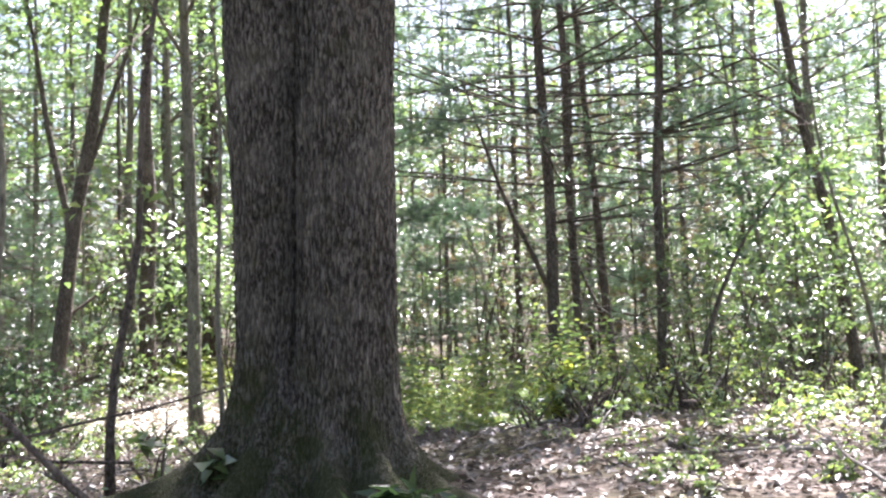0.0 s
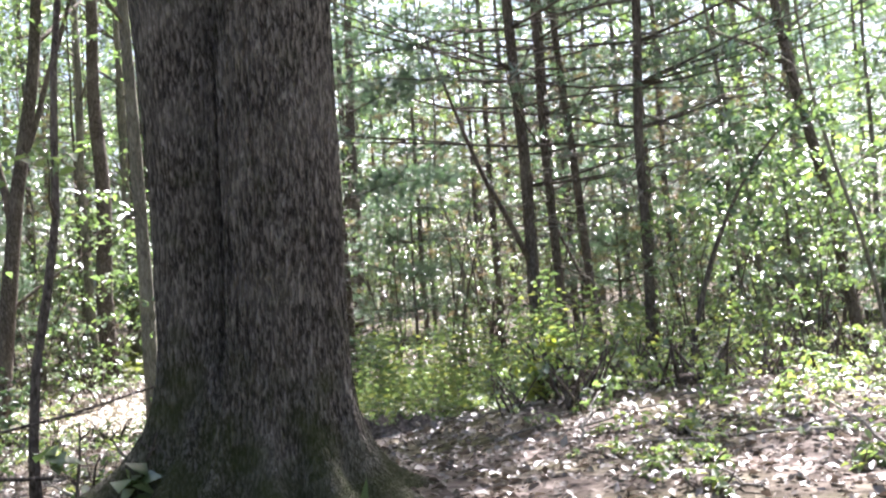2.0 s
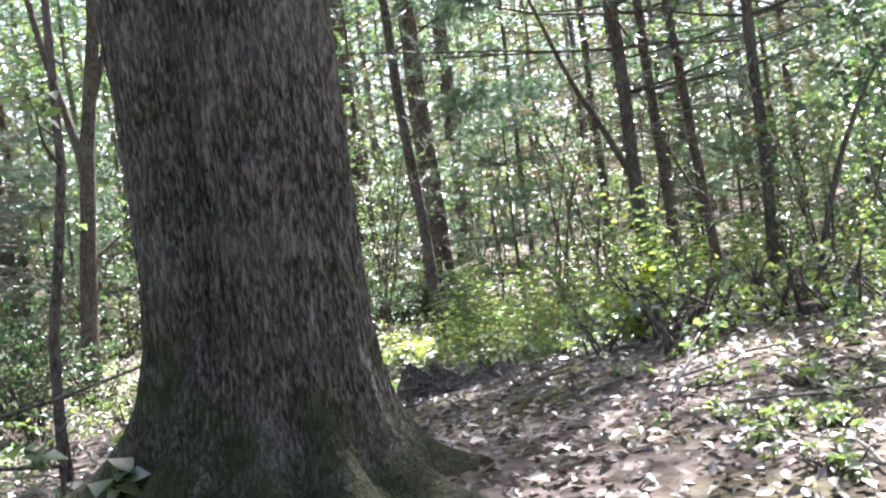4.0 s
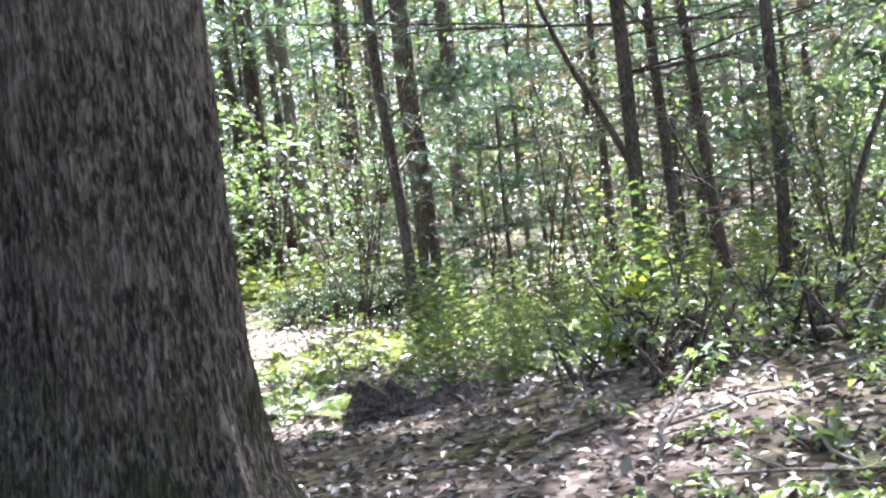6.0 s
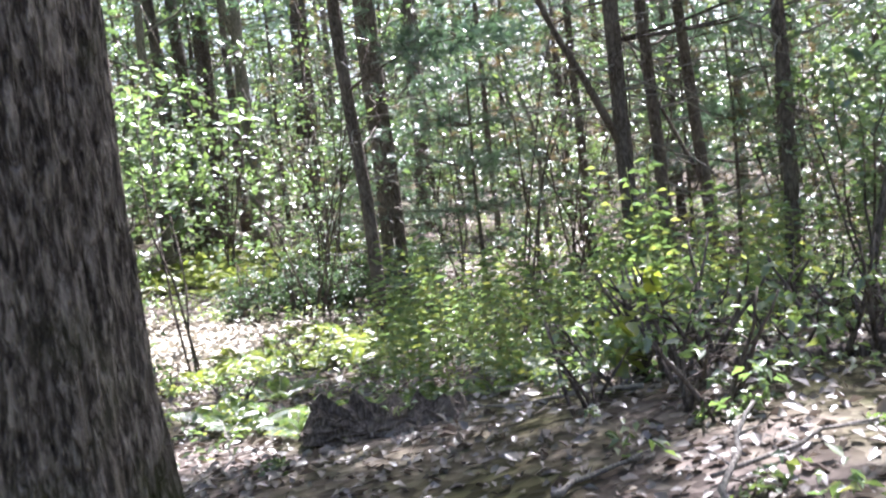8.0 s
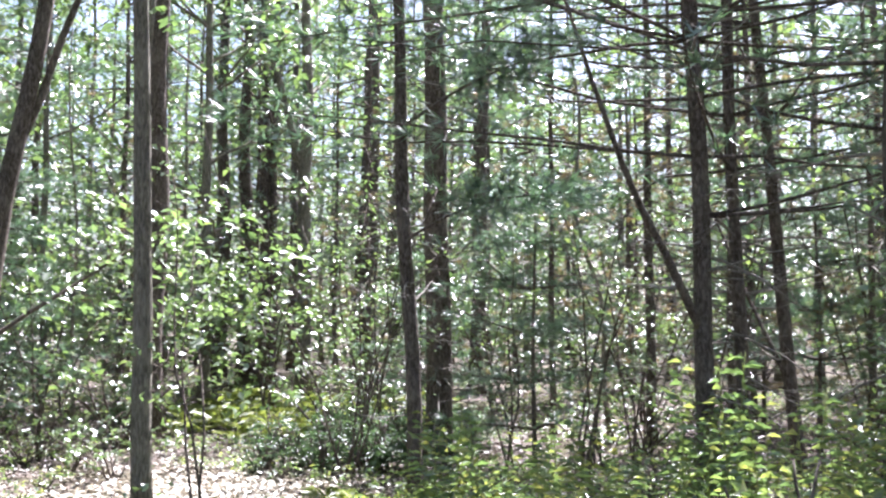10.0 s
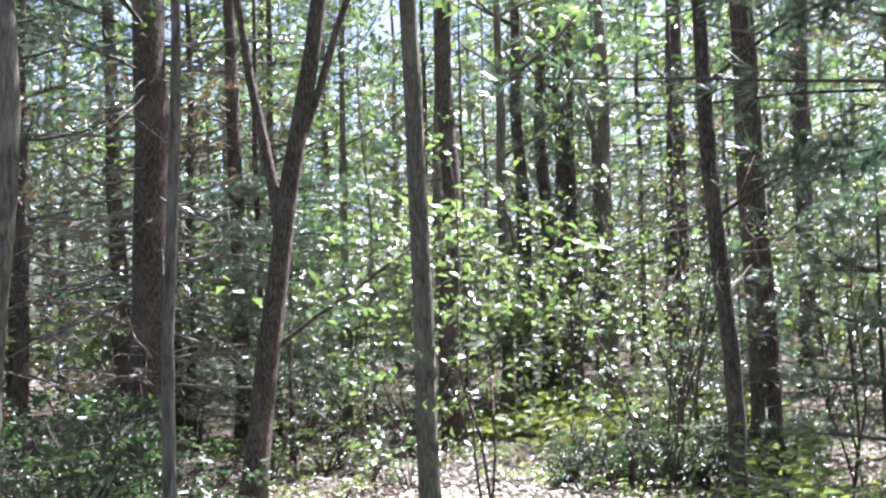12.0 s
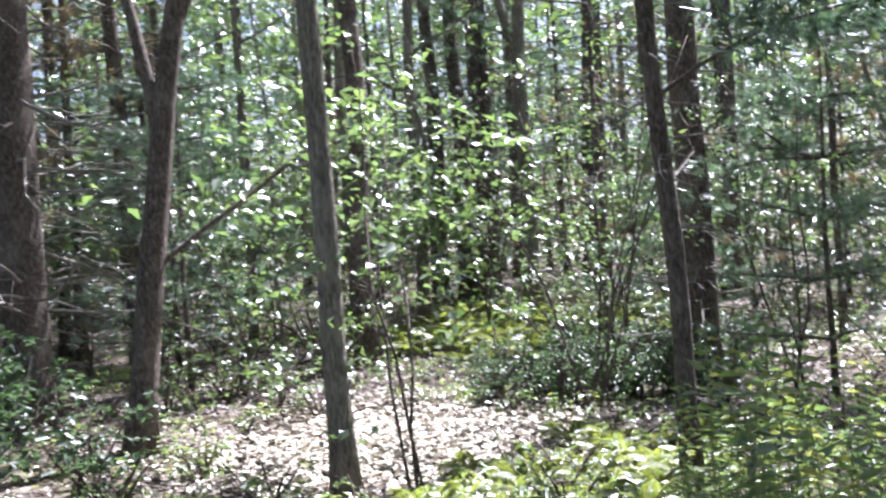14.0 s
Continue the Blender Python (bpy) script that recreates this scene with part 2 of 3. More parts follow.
def needle_cloud(name, at, size, material, rng, way=None, count=11, spread=0.55):
    """Tufts of fine needles: thin three-cornered blades that fan out from each point."""
    n = len(at)
    size = np.broadcast_to(np.asarray(size, float), (n,))
    if way is None:
        way = rng.normal(size=(n, 3)) * (1, 1, 0.5)
    way = way / np.linalg.norm(way, axis=1, keepdims=True)
    root = np.repeat(at, count, 0)
    d = np.repeat(way, count, 0) + rng.normal(size=(n * count, 3)) * spread
    d /= np.linalg.norm(d, axis=1, keepdims=True)
    ln = np.repeat(size, count)[:, None] * rng.uniform(0.7, 1.15, (n * count, 1))
    side = np.cross(d, rng.normal(size=(n * count, 3)))
    side /= np.linalg.norm(side, axis=1, keepdims=True) + 1e-9
    w = ln * 0.045
    v = np.stack([root - side * w, root + side * w, root + d * ln], 1).reshape(-1, 3)
    return quick_mesh(name, v, 3, material)


def part(name, data, parent, label=""):
    ob = new(name, data)
    ob.parent = parent
    if label:
        tagged(ob, label=label)
    return ob


def thing(name, x, y, label, category, group="", kind="", z=None):
    ob = new(name)
    ob.location = (x, y, ground_z(x, y) - 0.03 if z is None else z)
    return tagged(ob, label=label, category=category, group=group, kind=kind)


# ---- the setting ----
def build_ground():
    """One sheet, fine near the walk and coarse toward the horizon."""
    def steps(lo, hi, fine):
        out, p = [0.0], 0.0
        while p < hi:
            p += fine if p < 14 else fine * (1 + (p - 14) * 0.35)
            out.append(p)
        neg, p = [], 0.0
        while p > lo:
            p -= fine if p > -12 else fine * (1 + (-12 - p) * 0.35)
            neg.append(p)
        return neg[::-1] + out
    xs, ys = steps(-900, 900, 0.22), [8 + s for s in steps(-900, 900, 0.22)]
    b = Build()
    for y in ys:
        for x in xs:
            b.v.append((x, y, ground_z(x, y)))
    w = len(xs)
    b.f = [(j * w + i, j * w + i + 1, (j + 1) * w + i + 1, (j + 1) * w + i) for j in range(len(ys) - 1) for i in range(w - 1)]
    tagged(new("ground", b.mesh("ground", GROUND)), label="woodland floor of brown leaf litter and soil", category="ground", kind="structure")


build_ground()


# ---- trees ----
def limb_path(start, way, length, rng, bend=0.25, rise=0.0, steps=5):
    pts, p, d = [Vector(start)], Vector(start), Vector(way).normalized()
    for _ in range(steps):
        d = (d + Vector(rng.normal(size=3) * bend * 0.4) + Vector((0, 0, rise / steps))).normalized()
        p = p + d * (length / steps)
        pts.append(p.copy())
    return pts


def stem_path(height, lean, rng, wobble=0.05, step=0.5, bow=(0, 0)):
    pts, n = [], max(4, int(height / step))
    ox, oy = rng.uniform(0, 50, 2)
    for i in range(n + 1):
        z = height * i / n
        k = z / height
        w = wobble * min(1, z / 1.5)
        pts.append(Vector((lean[0] * z + bow[0] * k * k + w * noise.noise((ox, z * 0.5, 0)), lean[1] * z + bow[1] * k * k + w * noise.noise((oy, z * 0.5, 5)), z)))
    return pts


def stem_radii(pts, r, flare=0.35, tip=0.25):
    top = pts[-1].z
    return [r * (1 - (1 - tip) * (p.z / top)) * (1 + flare * math.exp(-p.z / 0.18)) for p in pts]


GAPS = [((2.1, 8.0), 0.5), ((3.0, 8.6), 0.9), ((-4.4, 15.4), 1.9), ((-3.3, 13.4), 0.7), ((-2.4, 14.6), 1.0), ((-6.4, 12.8), 0.8), ((-3.6, 17.4), 1.5), ((-0.4, 12.2), 0.9), ((-4.5, 9.4), 0.5),
        ((0.9, 8.2), 0.4), ((3.3, 11.5), 1.2), ((-7.5, 17.0), 1.6), ((-1.7, 10.2), 0.6), ((1.2, 15.6), 1.3), ((0.5, 10.2), 0.7), ((4.5, 16.0), 2.0), ((-1.5, 18.5), 1.6), ((3.0, 20.0), 2.0), ((-5.0, 20.0), 2.0), ((-9.5, 21.0), 2.0)]


def keep_gaps(pts, origin, floor=3.2):
    """Sunlit openings in the canopy: drops the leaves that would close them."""
    w = pts + np.asarray(origin)
    keep = np.ones(len(w), bool)
    for (gx, gy), r in GAPS:
        base = np.array((gx, gy, ground_z(gx, gy)))
        rel = w - base
        s = np.array(SUN_WAY)
        along = rel @ s
        off = np.linalg.norm(rel - along[:, None] * s, axis=1)
        keep &= ~((off < r) & (w[:, 2] > floor))
    return pts[keep]


def clumps(centres, per, spread, rng, flat=0.6, tight=0.3):
    """Leaves in small sprays of nine or so around the twig ends, with gaps between the sprays."""
    c = np.repeat(np.asarray(centres, float), per, 0)
    groups = np.arange(len(c)) // 9
    first = c[groups * 9]
    drift = rng.normal(size=(groups[-1] + 1, 3)) * (spread, spread, spread * flat)
    return first + drift[groups] * 1.15 + rng.normal(size=c.shape) * (spread * tight, spread * tight, spread * tight * 0.5)


def hardwood(x, y, r, height, seed, lean=(0, 0), bow=(0, 0), crown=(4.5, 2.4), leaves=1300, leaf=0.14, forks=(), label="", mat=None, leafmat=None, low=0, group="hardwood trees", wobble=0.1, limbs=7):
    """A broadleaved tree. forks: (height, way x, way y, way z, length, radius) of strong limbs; crown: (start height, reach); low: leaf clumps below the crown."""
    rng = np.random.default_rng(seed)
    tree = thing("broadleaf_tree", x, y, label or "slender grey-barked broadleaf tree with a green crown", "tree", group)
    pts = stem_path(height, lean, rng, wobble, bow=bow)
    rad = stem_radii(pts, r)
    b = Build().tube(pts, rad, 12, 0.08, seed)
    ends = []
    for h, wx, wy, wz, ln, fr in forks:
        i = min(range(len(pts)), key=lambda k: abs(pts[k].z - h))
        lp = limb_path(pts[i], (wx, wy, wz), ln, rng, 0.16, 0.15, 8)
        b.tube(lp, [fr * (1 - 0.7 * k / 8) for k in range(9)], 8)
        ends += lp[5:]
    for k in range(limbs):
        z = rng.uniform(crown[0], height * 0.95)
        i = min(range(len(pts)), key=lambda q: abs(pts[q].z - z))
        a = rng.uniform(0, 6.28)
        ln = crown[1] * rng.uniform(0.7, 1.2)
        lp = limb_path(pts[i], (math.cos(a), math.sin(a), 0.55), ln, rng, 0.3, 0.2)
        b.tube(lp, [max(0.008, rad[i] * 0.45) * (1 - 0.8 * q / 5) for q in range(6)], 5)
        ends += lp[2:]
    for k in range(low):
        z = rng.uniform(min(1.6, crown[0] * 0.6), crown[0])
        i = min(range(len(pts)), key=lambda q: abs(pts[q].z - z))
        a = rng.uniform(0, 6.28)
        lp = limb_path(pts[i], (math.cos(a), math.sin(a), 0.2), rng.uniform(0.5, 1.3), rng, 0.3, 0.0)
        b.tube(lp, [0.012 * (1 - 0.8 * q / 5) + 0.002 for q in range(6)], 4)
        ends += lp[2:]
    part("trunk", b.mesh("trunk", mat or BARK_GREY), tree)
    centres = np.array([tuple(e) for e in ends])
    pos = clumps(centres, max(1, leaves // len(centres)), crown[1] * 0.2, rng)
    pos = keep_gaps(pos, tree.location)
    if len(pos):
        part("crown", leaf_cloud("crown", pos, rng.uniform(0.7, 1.25, len(pos)) * leaf, leafmat or LEAF_HARD, rng), tree, "green leafy crown with gaps")
    return tree


def pine(x, y, r, height, seed, lean=(0, 0), bow=(0, 0), dead=(0.6, 4.5), twigs=26, twig=0.75, green=3.2, boughs=26, reach=1.6, tuft=0.15, label="", dry=0.0, group="pine trees", extra=(), sprays=(), blades=13):
    """A pine: a straight stem, whorls of bare dead twigs low down, and needled boughs higher up."""
    rng = np.random.default_rng(seed)
    tree = thing("pine_tree", x, y, label or "slim dark-barked pine with bare dead lower twigs", "tree", group)
    pts = stem_path(height, lean, rng, 0.06, bow=bow)
    rad = stem_radii(pts, r, 0.25, 0.2)
    b = Build().tube(pts, rad, 12, 0.1, seed)
    for h, wx, wy, wz, ln, fr in extra:
        i = min(range(len(pts)), key=lambda k: abs(pts[k].z - h))
        lp = limb_path(pts[i], (wx, wy, wz), ln, rng, 0.12, 0.05, 8)
        b.tube(lp, [fr * (1 - 0.75 * k / 8) for k in range(9)], 7)
    t = Build()
    dry_at = []
    for k in range(twigs):
        z = rng.uniform(*dead)
        i = min(range(len(pts)), key=lambda q: abs(pts[q].z - z))
        a = rng.uniform(0, 6.28)
        start = pts[i] + Vector((0, 0, z - pts[i].z))
        ln = twig * rng.uniform(0.35, 1.3)
        lp = limb_path(start, (math.cos(a), math.sin(a), rng.uniform(-0.25, 0.2)), ln, rng, 0.3, -0.12, 6)
        w = 0.006 + 0.008 * ln
        t.tube(lp, [w * (1 - 0.8 * q / 6) + 0.001 for q in range(7)], 4)
        for _ in range(3):
            s = lp[rng.integers(2, 6)]
            sp = limb_path(s, (math.cos(a + rng.normal() * 0.8), math.sin(a + rng.normal() * 0.8), rng.uniform(-0.4, 0.2)), ln * 0.4, rng, 0.3, 0, 3)
            t.tube(sp, [0.0035, 0.003, 0.002, 0.001], 3)
            dry_at += [tuple(q) for q in sp[1:]]
    if twigs:
        dead_wood = tagged(part("dead_twig_growth", t.mesh("dead_twig_growth", BARK_TWIG), tree, "bare grey dead twigs"), kind="stuff")
    if dry and dry_at:
        pos = clumps(dry_at, int(dry), 0.08, rng)
        part("dry_needles", needle_cloud("dry_needles", pos, 0.09, NEEDLE_DRY, rng, count=6), dead_wood, "sparse dry brown needles")
    tufts, ways = [], []
    for k in range(boughs):
        z = green + (height - green) * (k + rng.uniform(0, 1)) / boughs
        i = min(range(len(pts)), key=lambda q: abs(pts[q].z - z))
        a = rng.uniform(0, 6.28)
        ln = reach * (1.15 - 0.75 * (z - green) / max(0.1, height - green)) * rng.uniform(0.7, 1.2)
        lp = limb_path(pts[i], (math.cos(a), math.sin(a), 0.1), ln, rng, 0.2, 0.1, 6)
        b.tube(lp, [0.018 * (1 - 0.8 * q / 6) + 0.002 for q in range(7)], 4)
        for q in range(2, 7):
            for _ in range(6):
                off = Vector(rng.normal(size=3) * (0.2, 0.2, 0.07)) * (0.6 + 0.25 * ln)
                tufts.append(tuple(lp[q] + off))
                ways.append((math.cos(a) * 0.6 + off.x * 2, math.sin(a) * 0.6 + off.y * 2, 0.15))
    for z, ox, oy, oz in sprays:
        i = min(range(len(pts)), key=lambda q: abs(pts[q].z - z))
        to = Vector((ox, oy, oz))
        lp = [pts[i] + to * (q / 8) + Vector((0, 0, 0.1 * math.sin(q * 0.4))) for q in range(9)]
        b.tube(lp, [0.016 * (1 - 0.8 * q / 8) + 0.002 for q in range(9)], 5)
        for q in range(4, 9):
            for _ in range(30):
                off = Vector(rng.normal(size=3) * (0.2, 0.2, 0.085))
                tufts.append(tuple(lp[q] + off))
                ways.append(tuple(to.normalized() * 0.5 + off * 2))
    part("trunk", b.mesh("trunk", BARK_PINE), tree)
    if boughs:
        tufts, ways = np.array(tufts), np.array(ways)
        kept = keep_gaps(tufts, tree.location)
        mask = np.isin(tufts[:, 0], kept[:, 0])
        if mask.any():
            part("needles", needle_cloud("needles", tufts[mask], tuft, NEEDLE, rng, ways[mask], blades), tree, "soft blue-green needle tufts")
    return tree


def twin_stemmed_tree():
    """The old tree beside the path: two stems grown together above spreading, mossy root flares."""
    x0, y0 = BIG
    tree = thing("twin_stemmed_tree", x0, y0, "large old twin-stemmed tree with furrowed grey bark and mossy root flares", "tree", z=ground_z(x0, y0) - 0.06)
    sides, rows, top = 380, 240, 6.0
    roots = [(189, 0.9, 12), (150, 0.35, 16), (222, 0.35, 12), (258, 0.3, 9), (292, 0.45, 10), (318, 0.55, 9), (341, 0.6, 11), (20, 0.6, 16), (70, 0.6, 20), (110, 0.5, 18)]
    b = Build()
    for j in range(rows + 1):
        z = top * (j / rows) ** 1.35
        lc, lr = Vector((-0.242 - 0.021 * z, 0.11)), 0.205
        rc, rr = Vector((0.138 + 0.041 * z, -0.02)), 0.305
        join = math.exp(-max(0, z - 0.2) / 0.5) if z > 0.2 else 1.0
        for k in range(sides):
            a = 2 * math.pi * k / sides
            d = Vector((math.cos(a), math.sin(a)))
            hits = []
            for c, r in ((lc, lr), (rc, rr)):
                along, miss = d.dot(c), abs(d.x * c.y - d.y * c.x)
                if miss < r and along + math.sqrt(r * r - miss * miss) > 0:
                    hits.append(along + math.sqrt(r * r - miss * miss))
            rad = max(hits) if hits else 0.12
            oval = 0.44 * 0.36 / math.sqrt((0.36 * d.x) ** 2 + (0.44 * d.y) ** 2)
            rad = rad * (1 - 0.8 * join) + max(rad, oval) * 0.8 * join
            flare = 0.0
            for deg, push, wide in roots:
                off = (math.degrees(a) - deg + 180) % 360 - 180
                flare += push * math.exp(-(off / wide) ** 2)
            cleft = (math.degrees(a) - 250 + 180) % 360 - 180
            rad -= 0.17 * math.exp(-(cleft / 7) ** 2) * min(1, max(0, (z - 0.5) / 0.9))
            rad += 0.10 * math.exp(-z / 0.35) + flare * (0.62 * math.exp(-z / 0.11) + 0.42 * math.exp(-z / 0.36))
            grain = noise.noise((math.cos(a) * 15, math.sin(a) * 15, z * 3.2))
            rad += 0.016 * (0.5 - abs(grain) * 2.0) * (1 - 0.75 * math.exp(-z / 0.3))
            rad += 0.012 * noise.noise((math.cos(a) * 7, math.sin(a) * 7, z * 0.9)) + 0.010 * noise.noise((math.cos(a) * 26, math.sin(a) * 26, z * 2.2))
            rad += 0.05 * noise.noise((d.x * 1.2, d.y * 1.2, z * 0.6 + 4))
            b.v.append((d.x * rad, d.y * rad, z))
    for j in range(rows):
        for k in range(sides):
            q = (k + 1) % sides
            b.f.append((j * sides + k, j * sides + q, (j + 1) * sides + q, (j + 1) * sides + k))
    b.f.append(tuple(rows * sides + k for k in range(sides)))
    part("trunk", b.mesh("trunk", BARK_BIG), tree)
    rng = np.random.default_rng(5)
    ends = []
    for _, cx, r, lean in (("left_stem", -0.37, 0.2, -0.02), ("right_stem", 0.37, 0.29, 0.04)):
        s = Build()
        pts = [Vector((cx + lean * z, 0, 5.7 + z)) for z in (0, 1, 2, 4, 6, 8, 10)]
        s.tube(pts, [r * (1 - 0.07 * q) for q in range(7)], 16, 0.06)
        for k in range(9):
            a = rng.uniform(0, 6.28)
            lp = limb_path(pts[rng.integers(1, 7)], (math.cos(a), math.sin(a), 0.5), rng.uniform(2, 4), rng, 0.3, 0.2)
            s.tube(lp, [0.09 * (1 - 0.8 * q / 5) for q in range(6)], 6)
            ends += lp[2:]
        part("upper_stem", s.mesh("upper_stem", BARK_BIG), tree)
    pos = keep_gaps(clumps([tuple(e) for e in ends], 110, 0.55, rng), tree.location)
    part("crown", leaf_cloud("crown", pos, rng.uniform(0.1, 0.19, len(pos)), LEAF_HARD, rng), tree, "high green leafy crown")
    return tree


BIG = (-1.148, 6.42)
twin_stemmed_tree()

# pines around the walk
pine(-1.70, 14.35, 0.070, 13, 11, lean=(-0.040, -0.008), twigs=40, dead=(0.5, 4.8), twig=0.5, green=5.2, boughs=16, sprays=((2.5, 1.35, -1.2, 0.25), (3.3, 1.5, -0.6, 0.5)))
pine(-2.06, 17.5, 0.165, 16, 12, lean=(-0.024, -0.004), twigs=54, dead=(0.6, 5.2), twig=0.9, green=5.5, boughs=20, reach=2.2, label="stout grey-brown pine with bare dead lower twigs")
pine(-8.1, 15.22, 0.235, 16, 13, lean=(-0.011, -0.004), twigs=100, dead=(0.7, 5.2), twig=1.8, green=4.6, boughs=60, reach=3.2, tuft=0.2, label="stout dark pine with long dead lower branches")
pine(-10.3, 17.1, 0.13, 13, 14, lean=(-0.035, -0.03), twigs=40, dead=(0.8, 5.0), twig=1.3, green=5.0, boughs=18, reach=2.0, dry=3)
pine(-9.55, 18.65, 0.135, 14, 15, lean=(-0.027, -0.015), twigs=40, dead=(1.0, 5.5), twig=1.2, green=5, boughs=18, reach=2.0, dry=5)
pine(-9.45, 18.95, 0.055, 11, 16, lean=(-0.015, -0.012), twigs=24, dead=(1.0, 4.5), twig=0.9, green=4.8, boughs=12, dry=2)
pine(0.78, 14.32, 0.083, 19, 17, lean=(-0.031, 0.0), twigs=34, dead=(0.8, 4.6), twig=1.0, green=2.6, boughs=135, reach=3.2, tuft=0.2,
     extra=((1.55, -0.36, -0.25, 0.95, 3.2, 0.042), (2.6, 0.7, 0.2, 0.12, 1.7, 0.022)), label="slim pine with a forked leaning limb")
pine(1.15, 15.08, 0.065, 19, 18, lean=(-0.029, 0.003), twigs=30, dead=(0.8, 4.6), twig=1.0, green=2.7, boughs=115, reach=3.0, tuft=0.2)
pine(1.68, 15.5, 0.069, 11, 19, lean=(-0.077, 0.01), twigs=28, dead=(0.6, 4.4), twig=1.0, green=3.4, boughs=30, reach=2.0, extra=((0.9, -0.4, 0.1, 1.0, 2.2, 0.028),))
pine(1.97, 13.40, 0.064, 18, 20, lean=(0.027, -0.006), twigs=30, dead=(0.8, 4.4), twig=1.1, green=2.7, boughs=130, reach=3.3, tuft=0.2)
pine(0.40, 19.35, 0.070, 12, 21, lean=(-0.006, 0.0), twigs=30, dead=(0.8, 5.0), twig=1.0, green=4.2, boughs=16, dry=2)
pine(-2.66, 24.4, 0.15, 13, 22, lean=(0.026, 0.007), twigs=26, green=5.0, boughs=16, reach=2.0)
pine(-5.88, 28.45, 0.26, 17, 23, lean=(0.03, 0.009), twigs=30, twig=1.6, dead=(1, 6), green=6.5, boughs=20, reach=2.6)
pine(-5.9, 29.5, 0.12, 14, 24, twigs=24, twig=1.4, green=6, boughs=14)
pine(2.9, 18.2, 0.05, 9, 25, twigs=44, twig=1.3, dead=(0.5, 5.0), green=4.2, boughs=14, dry=3, label="thin half-dead pine with dry brown needles")
pine(-0.9, 19.6, 0.05, 9, 26, twigs=44, twig=1.3, dead=(0.5, 5.5), green=4.4, boughs=12, dry=3, label="thin half-dead pine with dry brown needles")
pine(1.5, 20.2, 0.06, 10, 27, twigs=44, twig=1.3, dead=(0.5, 5.5), green=4.2, boughs=16, dry=3, label="thin half-dead pine with dry brown needles")
pine(4.6, 20.0, 0.06, 10, 28, twigs=40, twig=1.3, dead=(0.5, 5.5), green=4.0, boughs=16, dry=3, label="thin half-dead pine with dry brown needles")
pine(-4.0, 21.6, 0.05, 9, 29, twigs=38, twig=1.3, dead=(0.5, 5.5), green=4.4, boughs=14, dry=2, label="thin half-dead pine with dry brown needles")
pine(-11.6, 19.5, 0.09, 12, 30, twigs=44, twig=1.4, dead=(0.5, 5.5), green=4.4, boughs=16, dry=3, label="thin half-dead pine with dry brown needles")

pine(-11.6, 14.2, 0.12, 12, 31, twigs=50, twig=1.6, dead=(0.6, 5.0), green=1.8, boughs=54, reach=2.2, tuft=0.2, blades=9, label="dark bushy pine with low drooping boughs")
pine(-10.4, 15.4, 0.10, 12, 32, twigs=50, twig=1.6, dead=(0.6, 5.0), green=2.0, boughs=50, reach=2.0, tuft=0.2, blades=9, dry=3, label="dark bushy pine with low drooping boughs")
pine(-12.6, 17.2, 0.12, 13, 33, twigs=40, twig=1.6, dead=(0.6, 5.0), green=1.6, boughs=54, reach=2.4, tuft=0.2, blades=9, label="dark bushy pine with low drooping boughs")

# broadleaf trees around the walk
hardwood(-3.98, 13.85, 0.092, 13, 41, lean=(-0.004, -0.05), crown=(4.6, 2.6), leaves=3800, limbs=14, label="slender straight grey-brown tree in the sunny clearing", wobble=0.04)
hardwood(-6.17, 14.38, 0.118, 11, 42, lean=(0.110, 0.085), forks=((2.75, -0.16, -0.1, 1, 4.4, 0.06), (2.9, 0.2, 0.1, 1, 4.4, 0.05), (1.3, 0.75, 0.4, 0.75, 2.2, 0.026)), crown=(4.8, 2.4), limbs=9, leaves=3000, label="dark forked tree leaning over the clearing", mat=BARK_PINE)
hardwood(-6.93, 19.81, 0.089, 12, 43, crown=(4.8, 2.4))
hardwood(-9.24, 20.87, 0.069, 11, 44, crown=(4.2, 2.2), low=6)
hardwood(-7.32, 18.59, 0.03, 6, 45, lean=(-0.03, 0), crown=(2.8, 1.2), leaves=600, leaf=0.11, label="thin leafy sapling in the understory", group="saplings")
hardwood(-7.77, 24.78, 0.16, 13, 46, crown=(5.0, 2.6), mat=BARK_PINE)
hardwood(-7.3, 24.9, 0.16, 13, 47, lean=(-0.013, 0.006), crown=(5.0, 2.6), mat=BARK_PINE)
hardwood(-6.7, 24.6, 0.102, 12, 48, lean=(-0.026, 0), crown=(4.8, 2.4), mat=BARK_PINE)
hardwood(-6.65, 24.6, 0.092, 12, 49, crown=(4.8, 2.4), mat=BARK_PINE)
hardwood(-5.64, 23.45, 0.15, 12, 50, lean=(-0.006, 0.002), forks=((3.9, -0.35, 0, 1, 4.0, 0.09),), crown=(5.0, 2.6))
hardwood(-0.12, 19.3, 0.038, 7, 51, lean=(-0.09, 0), crown=(3.8, 1.2), leaves=500, wobble=0.4, label="thin crooked sapling with few leaves", group="saplings")
hardwood(3.88, 14.54, 0.039, 7, 52, lean=(-0.154, 0.038), crown=(3.0, 1.5), leaves=900, label="thin leaning sapling among green leaves", group="saplings")
hardwood(5.0, 15.0, 0.085, 13, 53, lean=(-0.152, 0.054), crown=(3.4, 3.6), leaves=4600, limbs=16, low=5, label="leaning dark-stemmed tree with bright green leaves", mat=BARK_PINE)
hardwood(4.7, 13.2, 0.03, 6, 54, lean=(-0.2, 0), crown=(2.8, 1.4), leaves=900, label="thin leaning sapling among green leaves", group="saplings")
